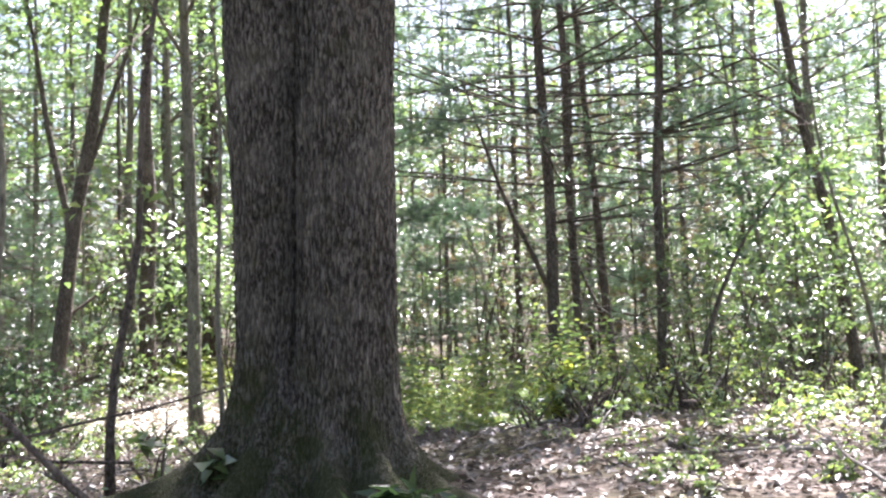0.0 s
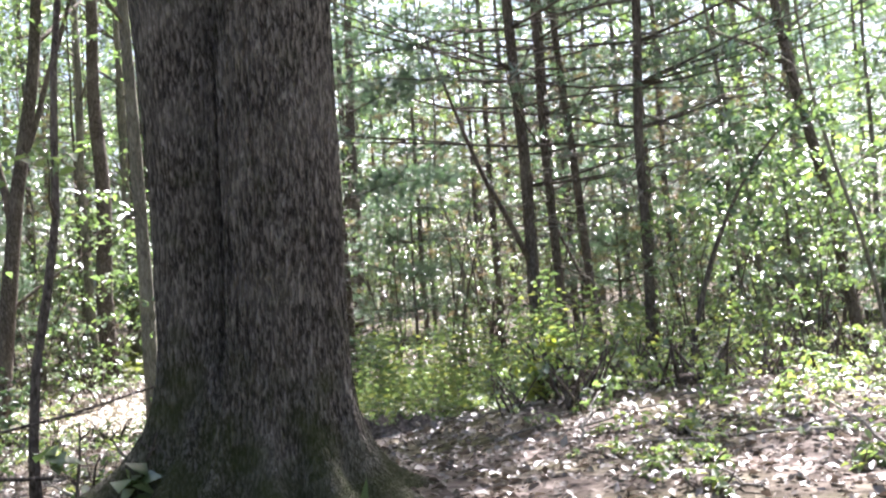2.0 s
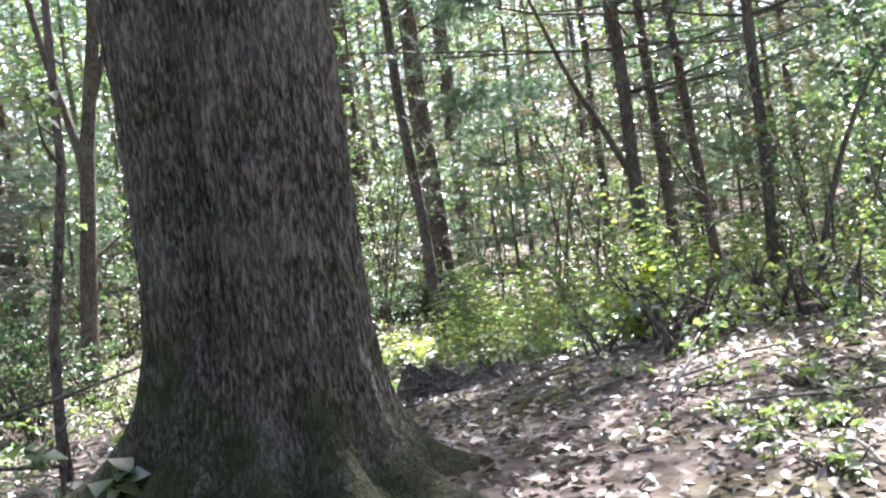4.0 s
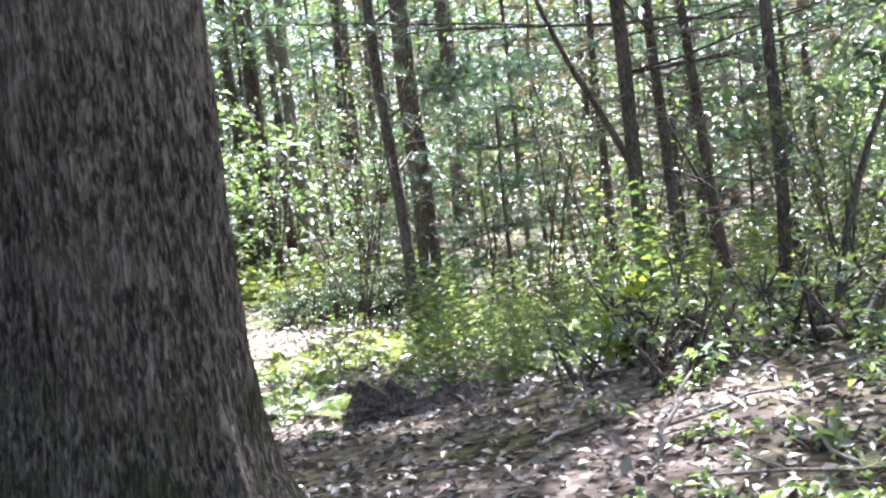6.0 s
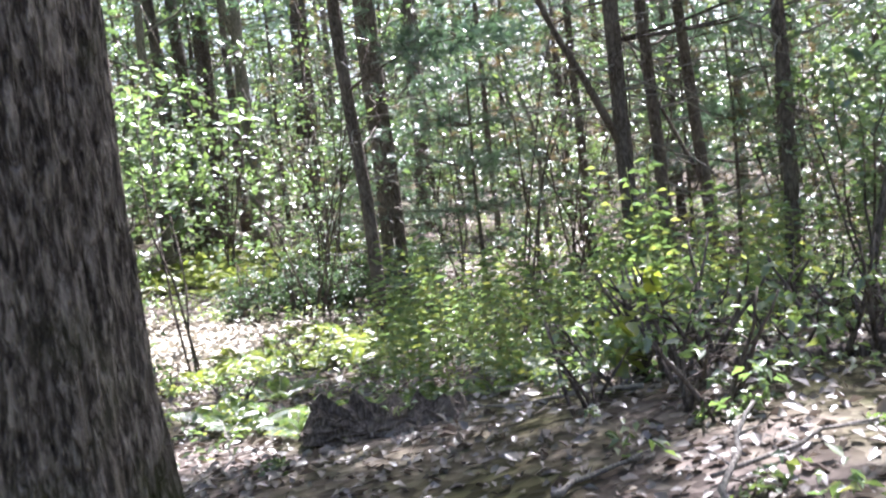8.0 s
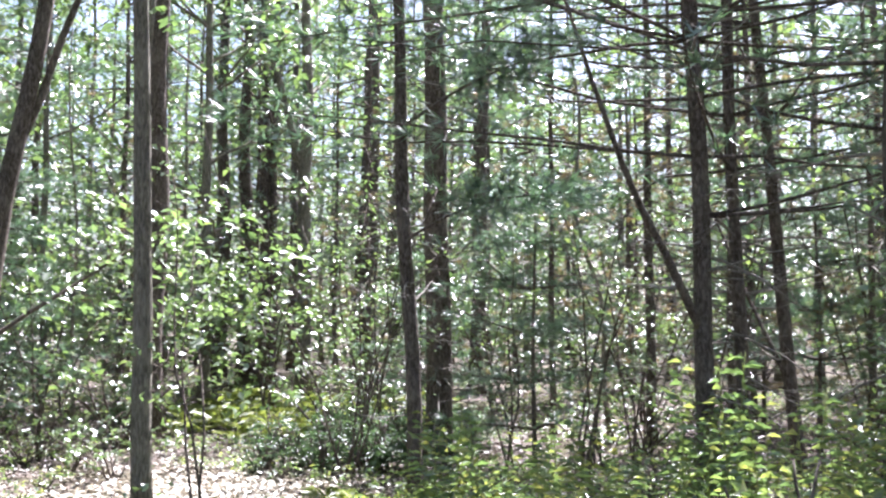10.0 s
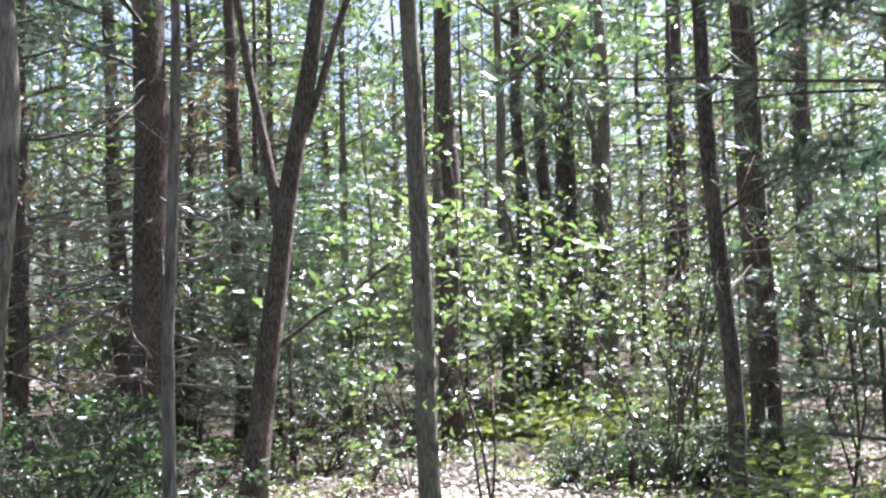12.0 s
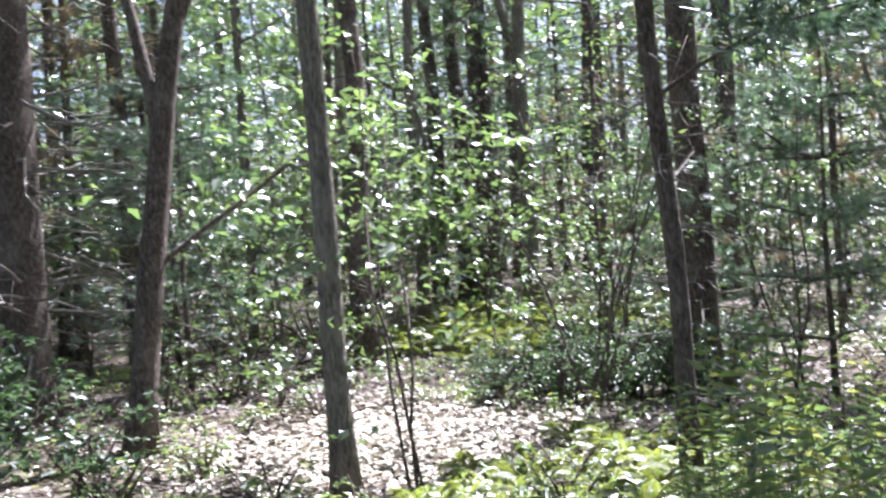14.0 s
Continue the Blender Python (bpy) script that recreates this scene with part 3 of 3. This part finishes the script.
hardwood(-2.95, 8.0, 0.036, 6.5, 56, lean=(0.080, 0.023), crown=(4.4, 1.2), leaves=300, leaf=0.1, low=1, wobble=0.25, label="thin crooked dark sapling with bare side twigs", group="saplings", mat=BARK_PINE)
hardwood(-6.21, 18.69, 0.15, 13, 58, crown=(4.8, 2.4), low=3, mat=BARK_PINE)
hardwood(-5.19, 10.72, 0.07, 11, 59, lean=(0.005, 0.002), crown=(6.0, 2.0), low=0)
hardwood(-2.39, 9.16, 0.026, 5.0, 60, lean=(-0.012, -0.009), crown=(4.2, 0.5), leaves=20, leaf=0.06, wobble=0.06, label="thin bare grey pole of a dead sapling", group="saplings")


def bowed_sapling():
    s = thing("bowed_sapling", 2.05, 11.3, "thin dark sapling bent over in a long bow", "sapling")
    b = Build()
    pts = [Vector((-0.05 + 0.95 * k ** 1.7 + 0.25 * k, 0.1 * k, 3.1 * k - 0.55 * k ** 3)) for k in [i / 14 for i in range(15)]]
    b.tube(pts, [0.034 * (1 - 0.75 * i / 14) for i in range(15)], 9, 0.1)
    b.tube([Vector((0.0, 0, 0.1)), Vector((0.45, 0.05, 0.35)), Vector((0.85, 0.1, 0.75))], [0.014, 0.01, 0.005], 6)
    part("stem", b.mesh("stem", BARK_PINE), s)
    rng = np.random.default_rng(7)
    pos = clumps([tuple(p) for p in pts[9:]], 45, 0.28, rng)
    part("foliage", leaf_cloud("foliage", pos, rng.uniform(0.07, 0.13, len(pos)), LEAF_DARK, rng), s)


bowed_sapling()


# ---- understory ----
def shrub(x, y, height, seed, stems=5, spread=0.5, leaves=420, leaf=0.085, mat=None, label="", group="understory shrubs", ratio=0.5, tall=0.35):
    rng = np.random.default_rng(seed)
    s = thing("shrub", x, y, label or "leafy green understory shrub", "shrub", group)
    ends = []
    for k in range(stems):
        b = Build()
        a = rng.uniform(0, 6.28)
        lp = limb_path((rng.normal() * 0.05, rng.normal() * 0.05, 0), (math.cos(a) * spread, math.sin(a) * spread, 1), height * rng.uniform(0.7, 1.1), rng, 0.3, 0.1, 7)
        b.tube(lp, [0.012 * (1 - 0.8 * q / 7) + 0.002 for q in range(8)], 5)
        ends += [p for p in lp if p.z > height * tall]
        for _ in range(4):
            st = lp[rng.integers(2, 7)]
            a2 = rng.uniform(0, 6.28)
            sp = limb_path(st, (math.cos(a2), math.sin(a2), 0.4), height * 0.28, rng, 0.3, 0, 3)
            b.tube(sp, [0.005, 0.004, 0.003, 0.002], 4)
            ends += sp[1:]
        part("stem", b.mesh("stem", BARK_PINE), s)
    pos = clumps([tuple(e) for e in ends], max(1, leaves // len(ends)), 0.05 + height * 0.06, rng)
    part("foliage", leaf_cloud("foliage", pos, rng.uniform(0.7, 1.3, len(pos)) * leaf, mat or LEAF_HARD, rng, ratio=ratio), s)
    return s


def herb(x, y, height, seed, mat=None, leaf=0.1, stalks=7, label="", group="tall herbs", ratio=0.3):
    """Upright stalks with narrow leaves all the way up."""
    rng = np.random.default_rng(seed)
    s = thing("herb_clump", x, y, label or "clump of tall upright green herbs with narrow leaves", "plant", group)
    at, way = [], []
    for k in range(stalks):
        px, py = rng.normal(size=2) * 0.16
        h = height * rng.uniform(0.6, 1.1)
        lx, ly = rng.normal(size=2) * 0.12
        pts = [Vector((px + lx * h * q / 5, py + ly * h * q / 5, h * q / 5)) for q in range(6)]
        part("stalk", Build().tube(pts, [0.004 - 0.0005 * q for q in range(6)], 4).mesh("stalk", LEAF_FERN), s)
        n = int(h / 0.035)
        for i in range(n):
            f = 0.15 + 0.85 * i / n
            a = i * 2.4 + rng.normal() * 0.3
            at.append((px + lx * h * f, py + ly * h * f, h * f))
            way.append((math.cos(a), math.sin(a), 0.35))
    at = np.array(at)
    part("foliage", leaf_cloud("foliage", at, rng.uniform(0.7, 1.2, len(at)) * leaf, mat or LEAF_HERB, rng, way=np.array(way), ratio=ratio, droop=0.45), s)
    return s


def fern(x, y, seed, size=0.6, mat=None, group="ferns", label=""):
    rng = np.random.default_rng(seed)
    s = thing("fern", x, y, label or "arching fern with yellow-green fronds", "fern", group)
    for k in range(9):
        a = k * 0.7 + rng.normal() * 0.15
        ln = size * rng.uniform(0.75, 1.15)
        at, way, sz = [], [], []
        for i in range(24):
            f = i / 23
            r, z = ln * 0.85 * f, ln * (0.95 * f - 0.55 * f * f)
            for sgn in (-1, 1):
                at.append((math.cos(a) * r, math.sin(a) * r, z))
                way.append((math.cos(a + sgn * 1.2), math.sin(a + sgn * 1.2), -0.1))
                sz.append(ln * 0.2 * math.sin(math.pi * min(1, 0.12 + 0.88 * (1 - f))) + 0.01)
        rib = [Vector((math.cos(a) * ln * 0.85 * f, math.sin(a) * ln * 0.85 * f, ln * (0.95 * f - 0.55 * f * f))) for f in (0, 0.25, 0.5, 0.75, 1)]
        stalk = part("frond", Build().tube(rib, [0.005, 0.004, 0.004, 0.003, 0.002], 4).mesh("frond", mat or LEAF_FERN), s)
        part("foliage", leaf_cloud("foliage", np.array(at), np.array(sz), mat or LEAF_FERN, rng, flat=0.9, way=np.array(way), ratio=0.22), stalk)
    return s


def spread(ob, places, rng, lo=0.8, hi=1.25):
    for x, y in places:
        k = rng.uniform(lo, hi)
        ob2 = copy_thing(ob, Matrix.Translation((x, y, ground_z(x, y) - 0.03)) @ pose(0, 0, 0, 0, 0, rng.uniform(0, 360)))
        ob2.scale = (k, k, k * rng.uniform(0.85, 1.15))


def free(x, y):
    """Clear of the walked path and of the old tree."""
    px = np.interp(y, (0, 3, 5, 7.4, 9), (0, 0.45, 0.25, -0.45, -0.9))
    if y < 9.2 and abs(x - px) < (1.0 if y < 7 else 0.8):
        return False
    if (x + 4.3) ** 2 + (y - 15.2) ** 2 < 1.8:
        return False
    return (x - BIG[0]) ** 2 + (y - BIG[1]) ** 2 > 1.2


def scatter(n, xr, yr, rng, gap=0.0):
    out = []
    while len(out) < n:
        x, y = rng.uniform(*xr), rng.uniform(*yr)
        if gap > 0.75 and 15.4 < y < 18.5 and abs(x + 4.4 - 0.36 * (y - 15.4)) < 1.3:
            continue    # keeps tall plants out of the clearing's sun
        if free(x, y) and all((x - a) ** 2 + (y - b) ** 2 > gap * gap for a, b in out):
            out.append((x, y))
    return out


rng = np.random.default_rng(99)
# sunlit saplings beside the clearing, tall shrubs on the other side
shrub(-2.95, 16.7, 4.0, 201, stems=5, spread=0.12, leaves=700, leaf=0.058, label="tall thin sapling with small sunlit leaves", tall=0.12)
shrub(-3.4, 13.9, 3.3, 202, stems=3, spread=0.10, leaves=620, leaf=0.075, label="small sapling with round sunlit leaves", ratio=0.75)
shrub(-3.0, 17.9, 4.2, 203, stems=5, spread=0.14, leaves=700, leaf=0.058, label="tall thin sapling with small sunlit leaves", tall=0.12)
shrub(2.5, 12.9, 2.4, 204, stems=6, spread=0.25, leaves=900, leaf=0.085, label="dense bright green leafy sapling")
shrub(3.1, 12.4, 1.8, 205, stems=6, spread=0.3, leaves=700, leaf=0.085, label="dense bright green leafy sapling")
shrub(3.9, 13.4, 2.6, 206, stems=6, spread=0.3, leaves=900, leaf=0.09, label="dense bright green leafy sapling")
shrub(0.6, 9.6, 0.6, 207, stems=3, spread=0.3, leaves=56, leaf=0.12, mat=LEAF_YELLOW, label="small seedling with yellow-green leaves", ratio=0.7)
shrub(-1.95, 8.6, 0.5, 215, stems=2, spread=0.4, leaves=14, leaf=0.11, mat=LEAF_YELLOW, label="small seedling with yellow-green leaves", ratio=0.7)
shrub(-1.95, 6.3, 0.75, 216, stems=2, spread=0.3, leaves=16, leaf=0.12, label="broad-leaved seedling beside the old tree", ratio=0.8)
shrub(-5.6, 11.9, 1.4, 208, stems=7, spread=0.5, leaves=700, leaf=0.075, mat=LEAF_DARK)
shrub(-6.3, 12.7, 1.4, 209, stems=7, spread=0.5, leaves=700, leaf=0.075, mat=LEAF_DARK)
shrub(-4.6, 10.4, 0.9, 210, stems=7, spread=0.5, leaves=500, leaf=0.07, mat=LEAF_DARK)
s1 = shrub(-6.8, 11.3, 1.0, 211, stems=7, spread=0.55, leaves=420, leaf=0.075, mat=LEAF_DARK, label="low dull green shrub in shade")
spread(s1, scatter(14, (-12, -5.0), (9.5, 19), rng, 0.8), rng)
s2 = shrub(1.6, 10.6, 0.5, 212, stems=6, spread=0.7, leaves=190, leaf=0.06, mat=LEAF_HERB, label="low leafy green bush on the forest floor")
spread(s2, scatter(16, (-0.3, 3.6), (8.6, 9.8), rng, 0.3) + scatter(60, (-0.6, 6.5), (9.3, 15.5), rng, 0.32), rng, 0.6, 1.3)
s3 = shrub(-0.2, 17.5, 1.0, 213, stems=6, spread=0.5, leaves=360, leaf=0.07, label="leafy green understory bush among the trees")
spread(s3, scatter(34, (-11, 9), (15.5, 27), rng, 0.8), rng, 0.6, 1.5)
s4 = shrub(-4.1, 9.6, 0.4, 214, stems=6, spread=0.7, leaves=150, leaf=0.065, mat=LEAF_HERB, label="low leafy green bush on the forest floor")
spread(s4, scatter(50, (-10.5, -2.2), (7.6, 17), rng, 0.4), rng, 0.6, 1.2)
h1 = herb(-1.15, 12.9, 0.95, 221, leaf=0.085)
spread(h1, [(-1.45, 13.2), (-0.9, 13.1), (-1.0, 12.4), (-0.6, 12.3), (-0.4, 13.3), (-0.2, 12.1), (-0.5, 11.6), (0.1, 12.6), (-1.3, 12.2), (0.3, 11.8), (-0.9, 13.8)] + scatter(26, (-0.9, 2.6), (10.4, 14.5), rng, 0.25), rng, 0.6, 1.1)
shrub(-0.52, 5.45, 0.4, 217, stems=6, spread=0.8, leaves=80, leaf=0.14, mat=LEAF_DARK, label="low blue-green plant at the foot of the old tree", ratio=0.35)
shrub(-1.62, 5.72, 0.28, 218, stems=2, spread=0.5, leaves=8, leaf=0.1, label="small broad-leaved seedling at the old tree's roots", ratio=0.8)
shrub(-1.05, 5.72, 0.22, 219, stems=2, spread=0.5, leaves=6, leaf=0.08, label="small broad-leaved seedling at the old tree's roots", ratio=0.8)
f1 = fern(-3.6, 20.2, 231, 0.45)
spread(f1, scatter(80, (-6.6, -2.8), (19.0, 23.0), rng, 0.25) + scatter(8, (2.0, 4.5), (10, 12), rng, 0.3), rng)
f2 = shrub(-3.0, 18.2, 0.55, 232, stems=8, spread=0.45, leaves=520, leaf=0.05, mat=LEAF_DARK, label="low dense dark green bush in shade", tall=0.1)
spread(f2, scatter(30, (-4.2, -1.8), (16.6, 19.4), rng, 0.25), rng)
f4 = fern(-2.4, 14.5, 234, 0.3, label="low sunlit fern with yellow-green fronds")
spread(f4, scatter(34, (-3.3, -1.5), (13.4, 15.6), rng, 0.2), rng)
s5 = shrub(0.2, 17.0, 3.2, 251, stems=4, spread=0.18, leaves=420, leaf=0.07, label="tall thin sapling with small green leaves", group="saplings", tall=0.15)
spread(s5, scatter(26, (-11, 8), (15.8, 26), rng, 0.9), rng, 0.7, 1.35)
y1 = pine(-0.9, 16.9, 0.03, 3.6, 252, twigs=0, green=0.5, boughs=30, reach=1.0, tuft=0.13, label="young pine with soft pale green needles", group="young pines")
spread(y1, scatter(8, (-10, 8), (16.2, 25), rng, 1.2), rng, 0.7, 1.3)
f3 = fern(-1.2, 10.6, 233, 0.3, LEAF_HERB, label="light green fern low on the floor")
spread(f3, scatter(10, (-2.2, 0.2), (10.0, 12.0), rng, 0.3), rng)
g1 = shrub(1.2, 5.0, 0.22, 241, stems=5, spread=0.9, leaves=34, leaf=0.07, mat=LEAF_HERB, label="small green seedling in the leaf litter", group="seedlings", tall=0.1)
spread(g1, scatter(60, (-6, 5), (4.2, 13.5), rng, 0.2) + scatter(54, (0.7, 4.2), (4.6, 9.4), rng, 0.22), rng, 0.4, 1.0)


# ---- woods behind ----
def shades(x, y):
    """Whether a tall tree here would shade the clearing."""
    return 15 < y < 24 and abs(x + 4.4 - 0.36 * (y - 15.4)) < 2.8


def woods_behind():
    rng = np.random.default_rng(77)
    protos = [hardwood(-14, 25, 0.14, 13, 301, crown=(3.0, 3.0), leaves=2600, leaf=0.2, low=14, limbs=14, label="woodland tree with a full green crown", group="woods behind"),
              hardwood(6, 24, 0.11, 12, 302, crown=(2.4, 2.8), leaves=2400, leaf=0.18, low=14, limbs=14, label="woodland tree with a full green crown", group="woods behind"),
              pine(9, 21, 0.12, 13, 303, twigs=30, twig=1.3, green=2.6, boughs=40, reach=2.2, tuft=0.24, blades=8, label="woodland pine with drooping green boughs", group="woods behind"),
              hardwood(-12, 20, 0.09, 10, 304, crown=(1.8, 2.4), leaves=2000, leaf=0.16, low=12, limbs=14, label="woodland tree with a full green crown", group="woods behind")]
    spots = []
    while len(spots) < 78:
        y = rng.uniform(17, 56)
        x = rng.uniform(-0.95 * y - 2, 0.55 * y + 1)
        near = y < 27 and -10.5 < x < 6.5
        if not near and not shades(x, y) and all((x - a) ** 2 + (y - b) ** 2 > 3.2 for a, b in spots):
            spots.append((x, y))
    # a thicket of pines closes the view ahead
    thick = []
    while len(thick) < 58:
        x, y = (rng.uniform(-9, 15), rng.uniform(20.5, 36)) if len(thick) < 35 else (rng.uniform(-20, -10.5), rng.uniform(16, 30)) if len(thick) < 42 else (rng.uniform(-14, -2), rng.uniform(25.5, 36))
        if not shades(x, y) and all((x - a) ** 2 + (y - b) ** 2 > 2.2 for a, b in thick):
            thick.append((x, y))
    half_dead = pine(4.2, 23.5, 0.07, 11, 305, twigs=60, twig=1.5, dead=(0.4, 6.0), green=2.2, boughs=26, reach=1.9, tuft=0.24, blades=8, dry=2, label="thin half-dead pine with dry brown needles", group="woods behind")
    for k, (x, y) in enumerate(thick):
        spread((protos[2], half_dead, protos[3])[k % 3], [(x, y)], rng, 0.75, 1.2)
    for x, y in spots:
        spread(protos[rng.integers(0, 4)], [(x, y)], rng, 0.75, 1.25)
    # unseen trees added beside and behind the walk, whose canopy dapples the light
    ring = [(-6, 2), (5, 1.5), (-3, -5), (6.5, 9), (-9, 7), (1.5, -7), (8, 14), (-11, 11), (-9, -5), (7, -6)]
    for x, y in ring:
        spread(protos[(0, 1, 3)[rng.integers(0, 3)]], [(x, y)], rng, 0.95, 1.25)
    n = 85000
    ang, dist = rng.uniform(0, 6.28, n), rng.uniform(46, 75, n)
    z = rng.uniform(0, 1, n) ** 1.2 * (17 + 4 * np.sin(ang * 17) + 2 * np.sin(ang * 41))
    at = np.stack([dist * np.sin(ang), dist * np.cos(ang), z], 1)
    tagged(new("far_woods", leaf_cloud("far_woods", at, rng.uniform(0.4, 0.9, n), LEAF_HARD, rng)), label="far green woods closing the view", category="woods", kind="stuff")


woods_behind()


# ---- forest floor clutter ----
def litter():
    rng = np.random.default_rng(31)
    n = 105000
    x, y = rng.uniform(-10, 7, n), 1.5 + 21 * rng.uniform(0, 1, n) ** 1.7
    z = np.array([ground_z(a, b) for a, b in zip(x, y)]) + rng.uniform(0.004, 0.03, n)
    at = np.stack([x, y, z], 1)
    way = rng.normal(size=(n, 3)) * (1, 1, 0.3)
    ob = new("leaf_litter", leaf_cloud("leaf_litter", at, rng.uniform(0.03, 0.085, n), LITTER, rng, flat=0.65, way=way, ratio=0.6))
    tagged(ob, label="fallen dry brown leaves over the floor", category="leaf litter", kind="stuff")
    # the clearing's blown-out sun patch, painted as an added layer of paler leaves
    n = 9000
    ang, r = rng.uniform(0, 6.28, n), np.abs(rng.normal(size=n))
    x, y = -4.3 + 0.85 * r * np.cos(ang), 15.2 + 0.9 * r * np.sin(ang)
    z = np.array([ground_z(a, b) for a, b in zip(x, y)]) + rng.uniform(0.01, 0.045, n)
    ob = new("pale_leaf_litter", leaf_cloud("pale_leaf_litter", np.stack([x, y, z], 1), rng.uniform(0.05, 0.11, n), LITTER_SUNLIT, rng, flat=0.85, way=rng.normal(size=(n, 3)) * (1, 1, 0.2), ratio=0.65))
    tagged(ob, label="dry leaves in the clearing, coloured pale to imitate glaring sun", category="leaf litter", kind="stuff")


litter()


def ground_cover():
    """Patches of small green plants, too many to count."""
    rng = np.random.default_rng(32)
    at = []
    while len(at) < 36000:
        x, y = rng.uniform(-12, 8), rng.uniform(6.2, 26)
        thick = noise.noise((x * 0.6, y * 0.6, 2.0)) + 0.5 * noise.noise((x * 2.1, y * 2.1, 6.0)) + (0.15 if y > 11 else 0.0)
        if thick < 0.05 or not free(x, y):
            continue
        h = rng.uniform(0.04, 0.12 + 0.3 * min(thick, 0.6))
        z = ground_z(x, y)
        for _ in range(7):
            at.append((x + rng.normal() * 0.06, y + rng.normal() * 0.06, z + h * rng.uniform(0.4, 1.1)))
    at = np.array(at)
    ob = new("ground_cover", leaf_cloud("ground_cover", at, rng.uniform(0.035, 0.075, len(at)), LEAF_HERB, rng, flat=0.75))
    tagged(ob, label="patches of small green woodland plants", category="ground cover", kind="stuff")


ground_cover()


def fallen_log():
    s = thing("fallen_log", 1.5, 9.2, "old dark fallen log half sunk in leaves", "log")
    b = Build()
    pts = [Vector((-0.6 + 0.16 * i, 0.03 * math.sin(i) + 0.02 * i, 0.05 + 0.012 * math.sin(i * 1.7) + ground_z(0.9 + 0.16 * i, 9.2 + 0.02 * i) - ground_z(1.5, 9.2))) for i in range(16)]
    b.tube(pts, [0.052 + 0.010 * math.sin(i * 2.1) for i in range(16)], 14, 0.25)
    part("trunk", b.mesh("log", BARK_PINE), s)


fallen_log()


def stick(x, y, length, ang, seed, r=0.012, lift=0.03, rise=0.0, label="dry fallen stick on the leaf litter", mat=None):
    rng = np.random.default_rng(seed)
    s = thing("fallen_stick", x, y, label, "stick", "fallen sticks", z=ground_z(x, y))
    d = (math.cos(radians(ang)), math.sin(radians(ang)))
    pts = []
    for i in range(8):
        t = length * (i / 7 - 0.5)
        px, py = d[0] * t + rng.normal() * 0.02, d[1] * t + rng.normal() * 0.02
        pts.append(Vector((px, py, ground_z(x + px, y + py) - ground_z(x, y) + lift + rise * (i / 7))))
    b = Build().tube(pts, [r * (1 - 0.6 * i / 7) for i in range(8)], 6, 0.15)
    for k in (3, 5):
        a = radians(ang) + rng.choice((-1, 1)) * 0.7
        b.tube([pts[k], pts[k] + Vector((math.cos(a), math.sin(a), 0.15)) * length * 0.2], [r * 0.5, r * 0.15], 5)
    part("wood", b.mesh("stick", mat or BARK_TWIG), s)


for i, (x, y) in enumerate(scatter(52, (-4, 4), (4.5, 10), np.random.default_rng(13), 0.3)):
    stick(x, y, 0.5 + 0.9 * ((i * 37) % 11) / 11, (i * 67) % 180, 400 + i, 0.007 + 0.008 * ((i * 13) % 7) / 7, 0.03, 0.0 if i % 3 else 0.18)
stick(2.9, 7.6, 1.2, 35, 453, 0.02, 0.08, 0.75, label="pale dead branch leaning out of the leaf litter")
stick(1.9, 9.3, 1.0, 60, 454, 0.012, 0.1, 0.35, label="pale dead branch leaning out of the leaf litter")
stick(-1.95, 4.6, 1.5, 180, 450, 0.024, 0.0, 1.55, label="dark fallen branch leaning by the old tree", mat=BARK_PINE)
stick(-2.9, 6.9, 2.2, 10, 451, 0.016, 0.5, 0.25, label="dark dead branch caught in the undergrowth", mat=BARK_PINE)
stick(-3.4, 7.3, 1.9, 170, 452, 0.014, 0.35, 0.2, label="dark dead branch caught in the undergrowth", mat=BARK_PINE)


def rotten_stump():
    """A low ring of rotten wood: jagged slivers round a hollow."""
    s = thing("rotten_stump", -0.85, 9.9, "low dark rotten stump crumbling into the leaf litter", "stump")
    rng = np.random.default_rng(3)
    b = Build()
    sides, rows = 44, 7
    tops = [0.07 + 0.15 * abs(noise.noise((math.cos(6.283 * k / sides) * 2.6, math.sin(6.283 * k / sides) * 2.6, 1.0))) + rng.uniform(0, 0.07) for k in range(sides)]
    for j in range(rows + 3):
        for k in range(sides):
            a = 6.283 * k / sides
            h = tops[k] * min(j, rows) / rows
            r = (0.29 + 0.10 * noise.noise((math.cos(a) * 2, math.sin(a) * 2, 7))) * (1.25 - 0.3 * min(j, rows) / rows)
            if j > rows:
                r, h = r * (0.7 if j == rows + 1 else 0.35), tops[k] * (0.6 if j == rows + 1 else 0.15)
            r += rng.normal() * 0.012
            b.v.append((math.cos(a) * r * 1.35, math.sin(a) * r * 0.7, h))
    for j in range(rows + 2):
        for k in range(sides):
            q = (k + 1) % sides
            b.f.append((j * sides + k, j * sides + q, (j + 1) * sides + q, (j + 1) * sides + k))
    b.f.append(tuple((rows + 2) * sides + k for k in range(sides)))
    part("wood", b.mesh("stump", BARK_PINE, smooth=False), s)


rotten_stump()
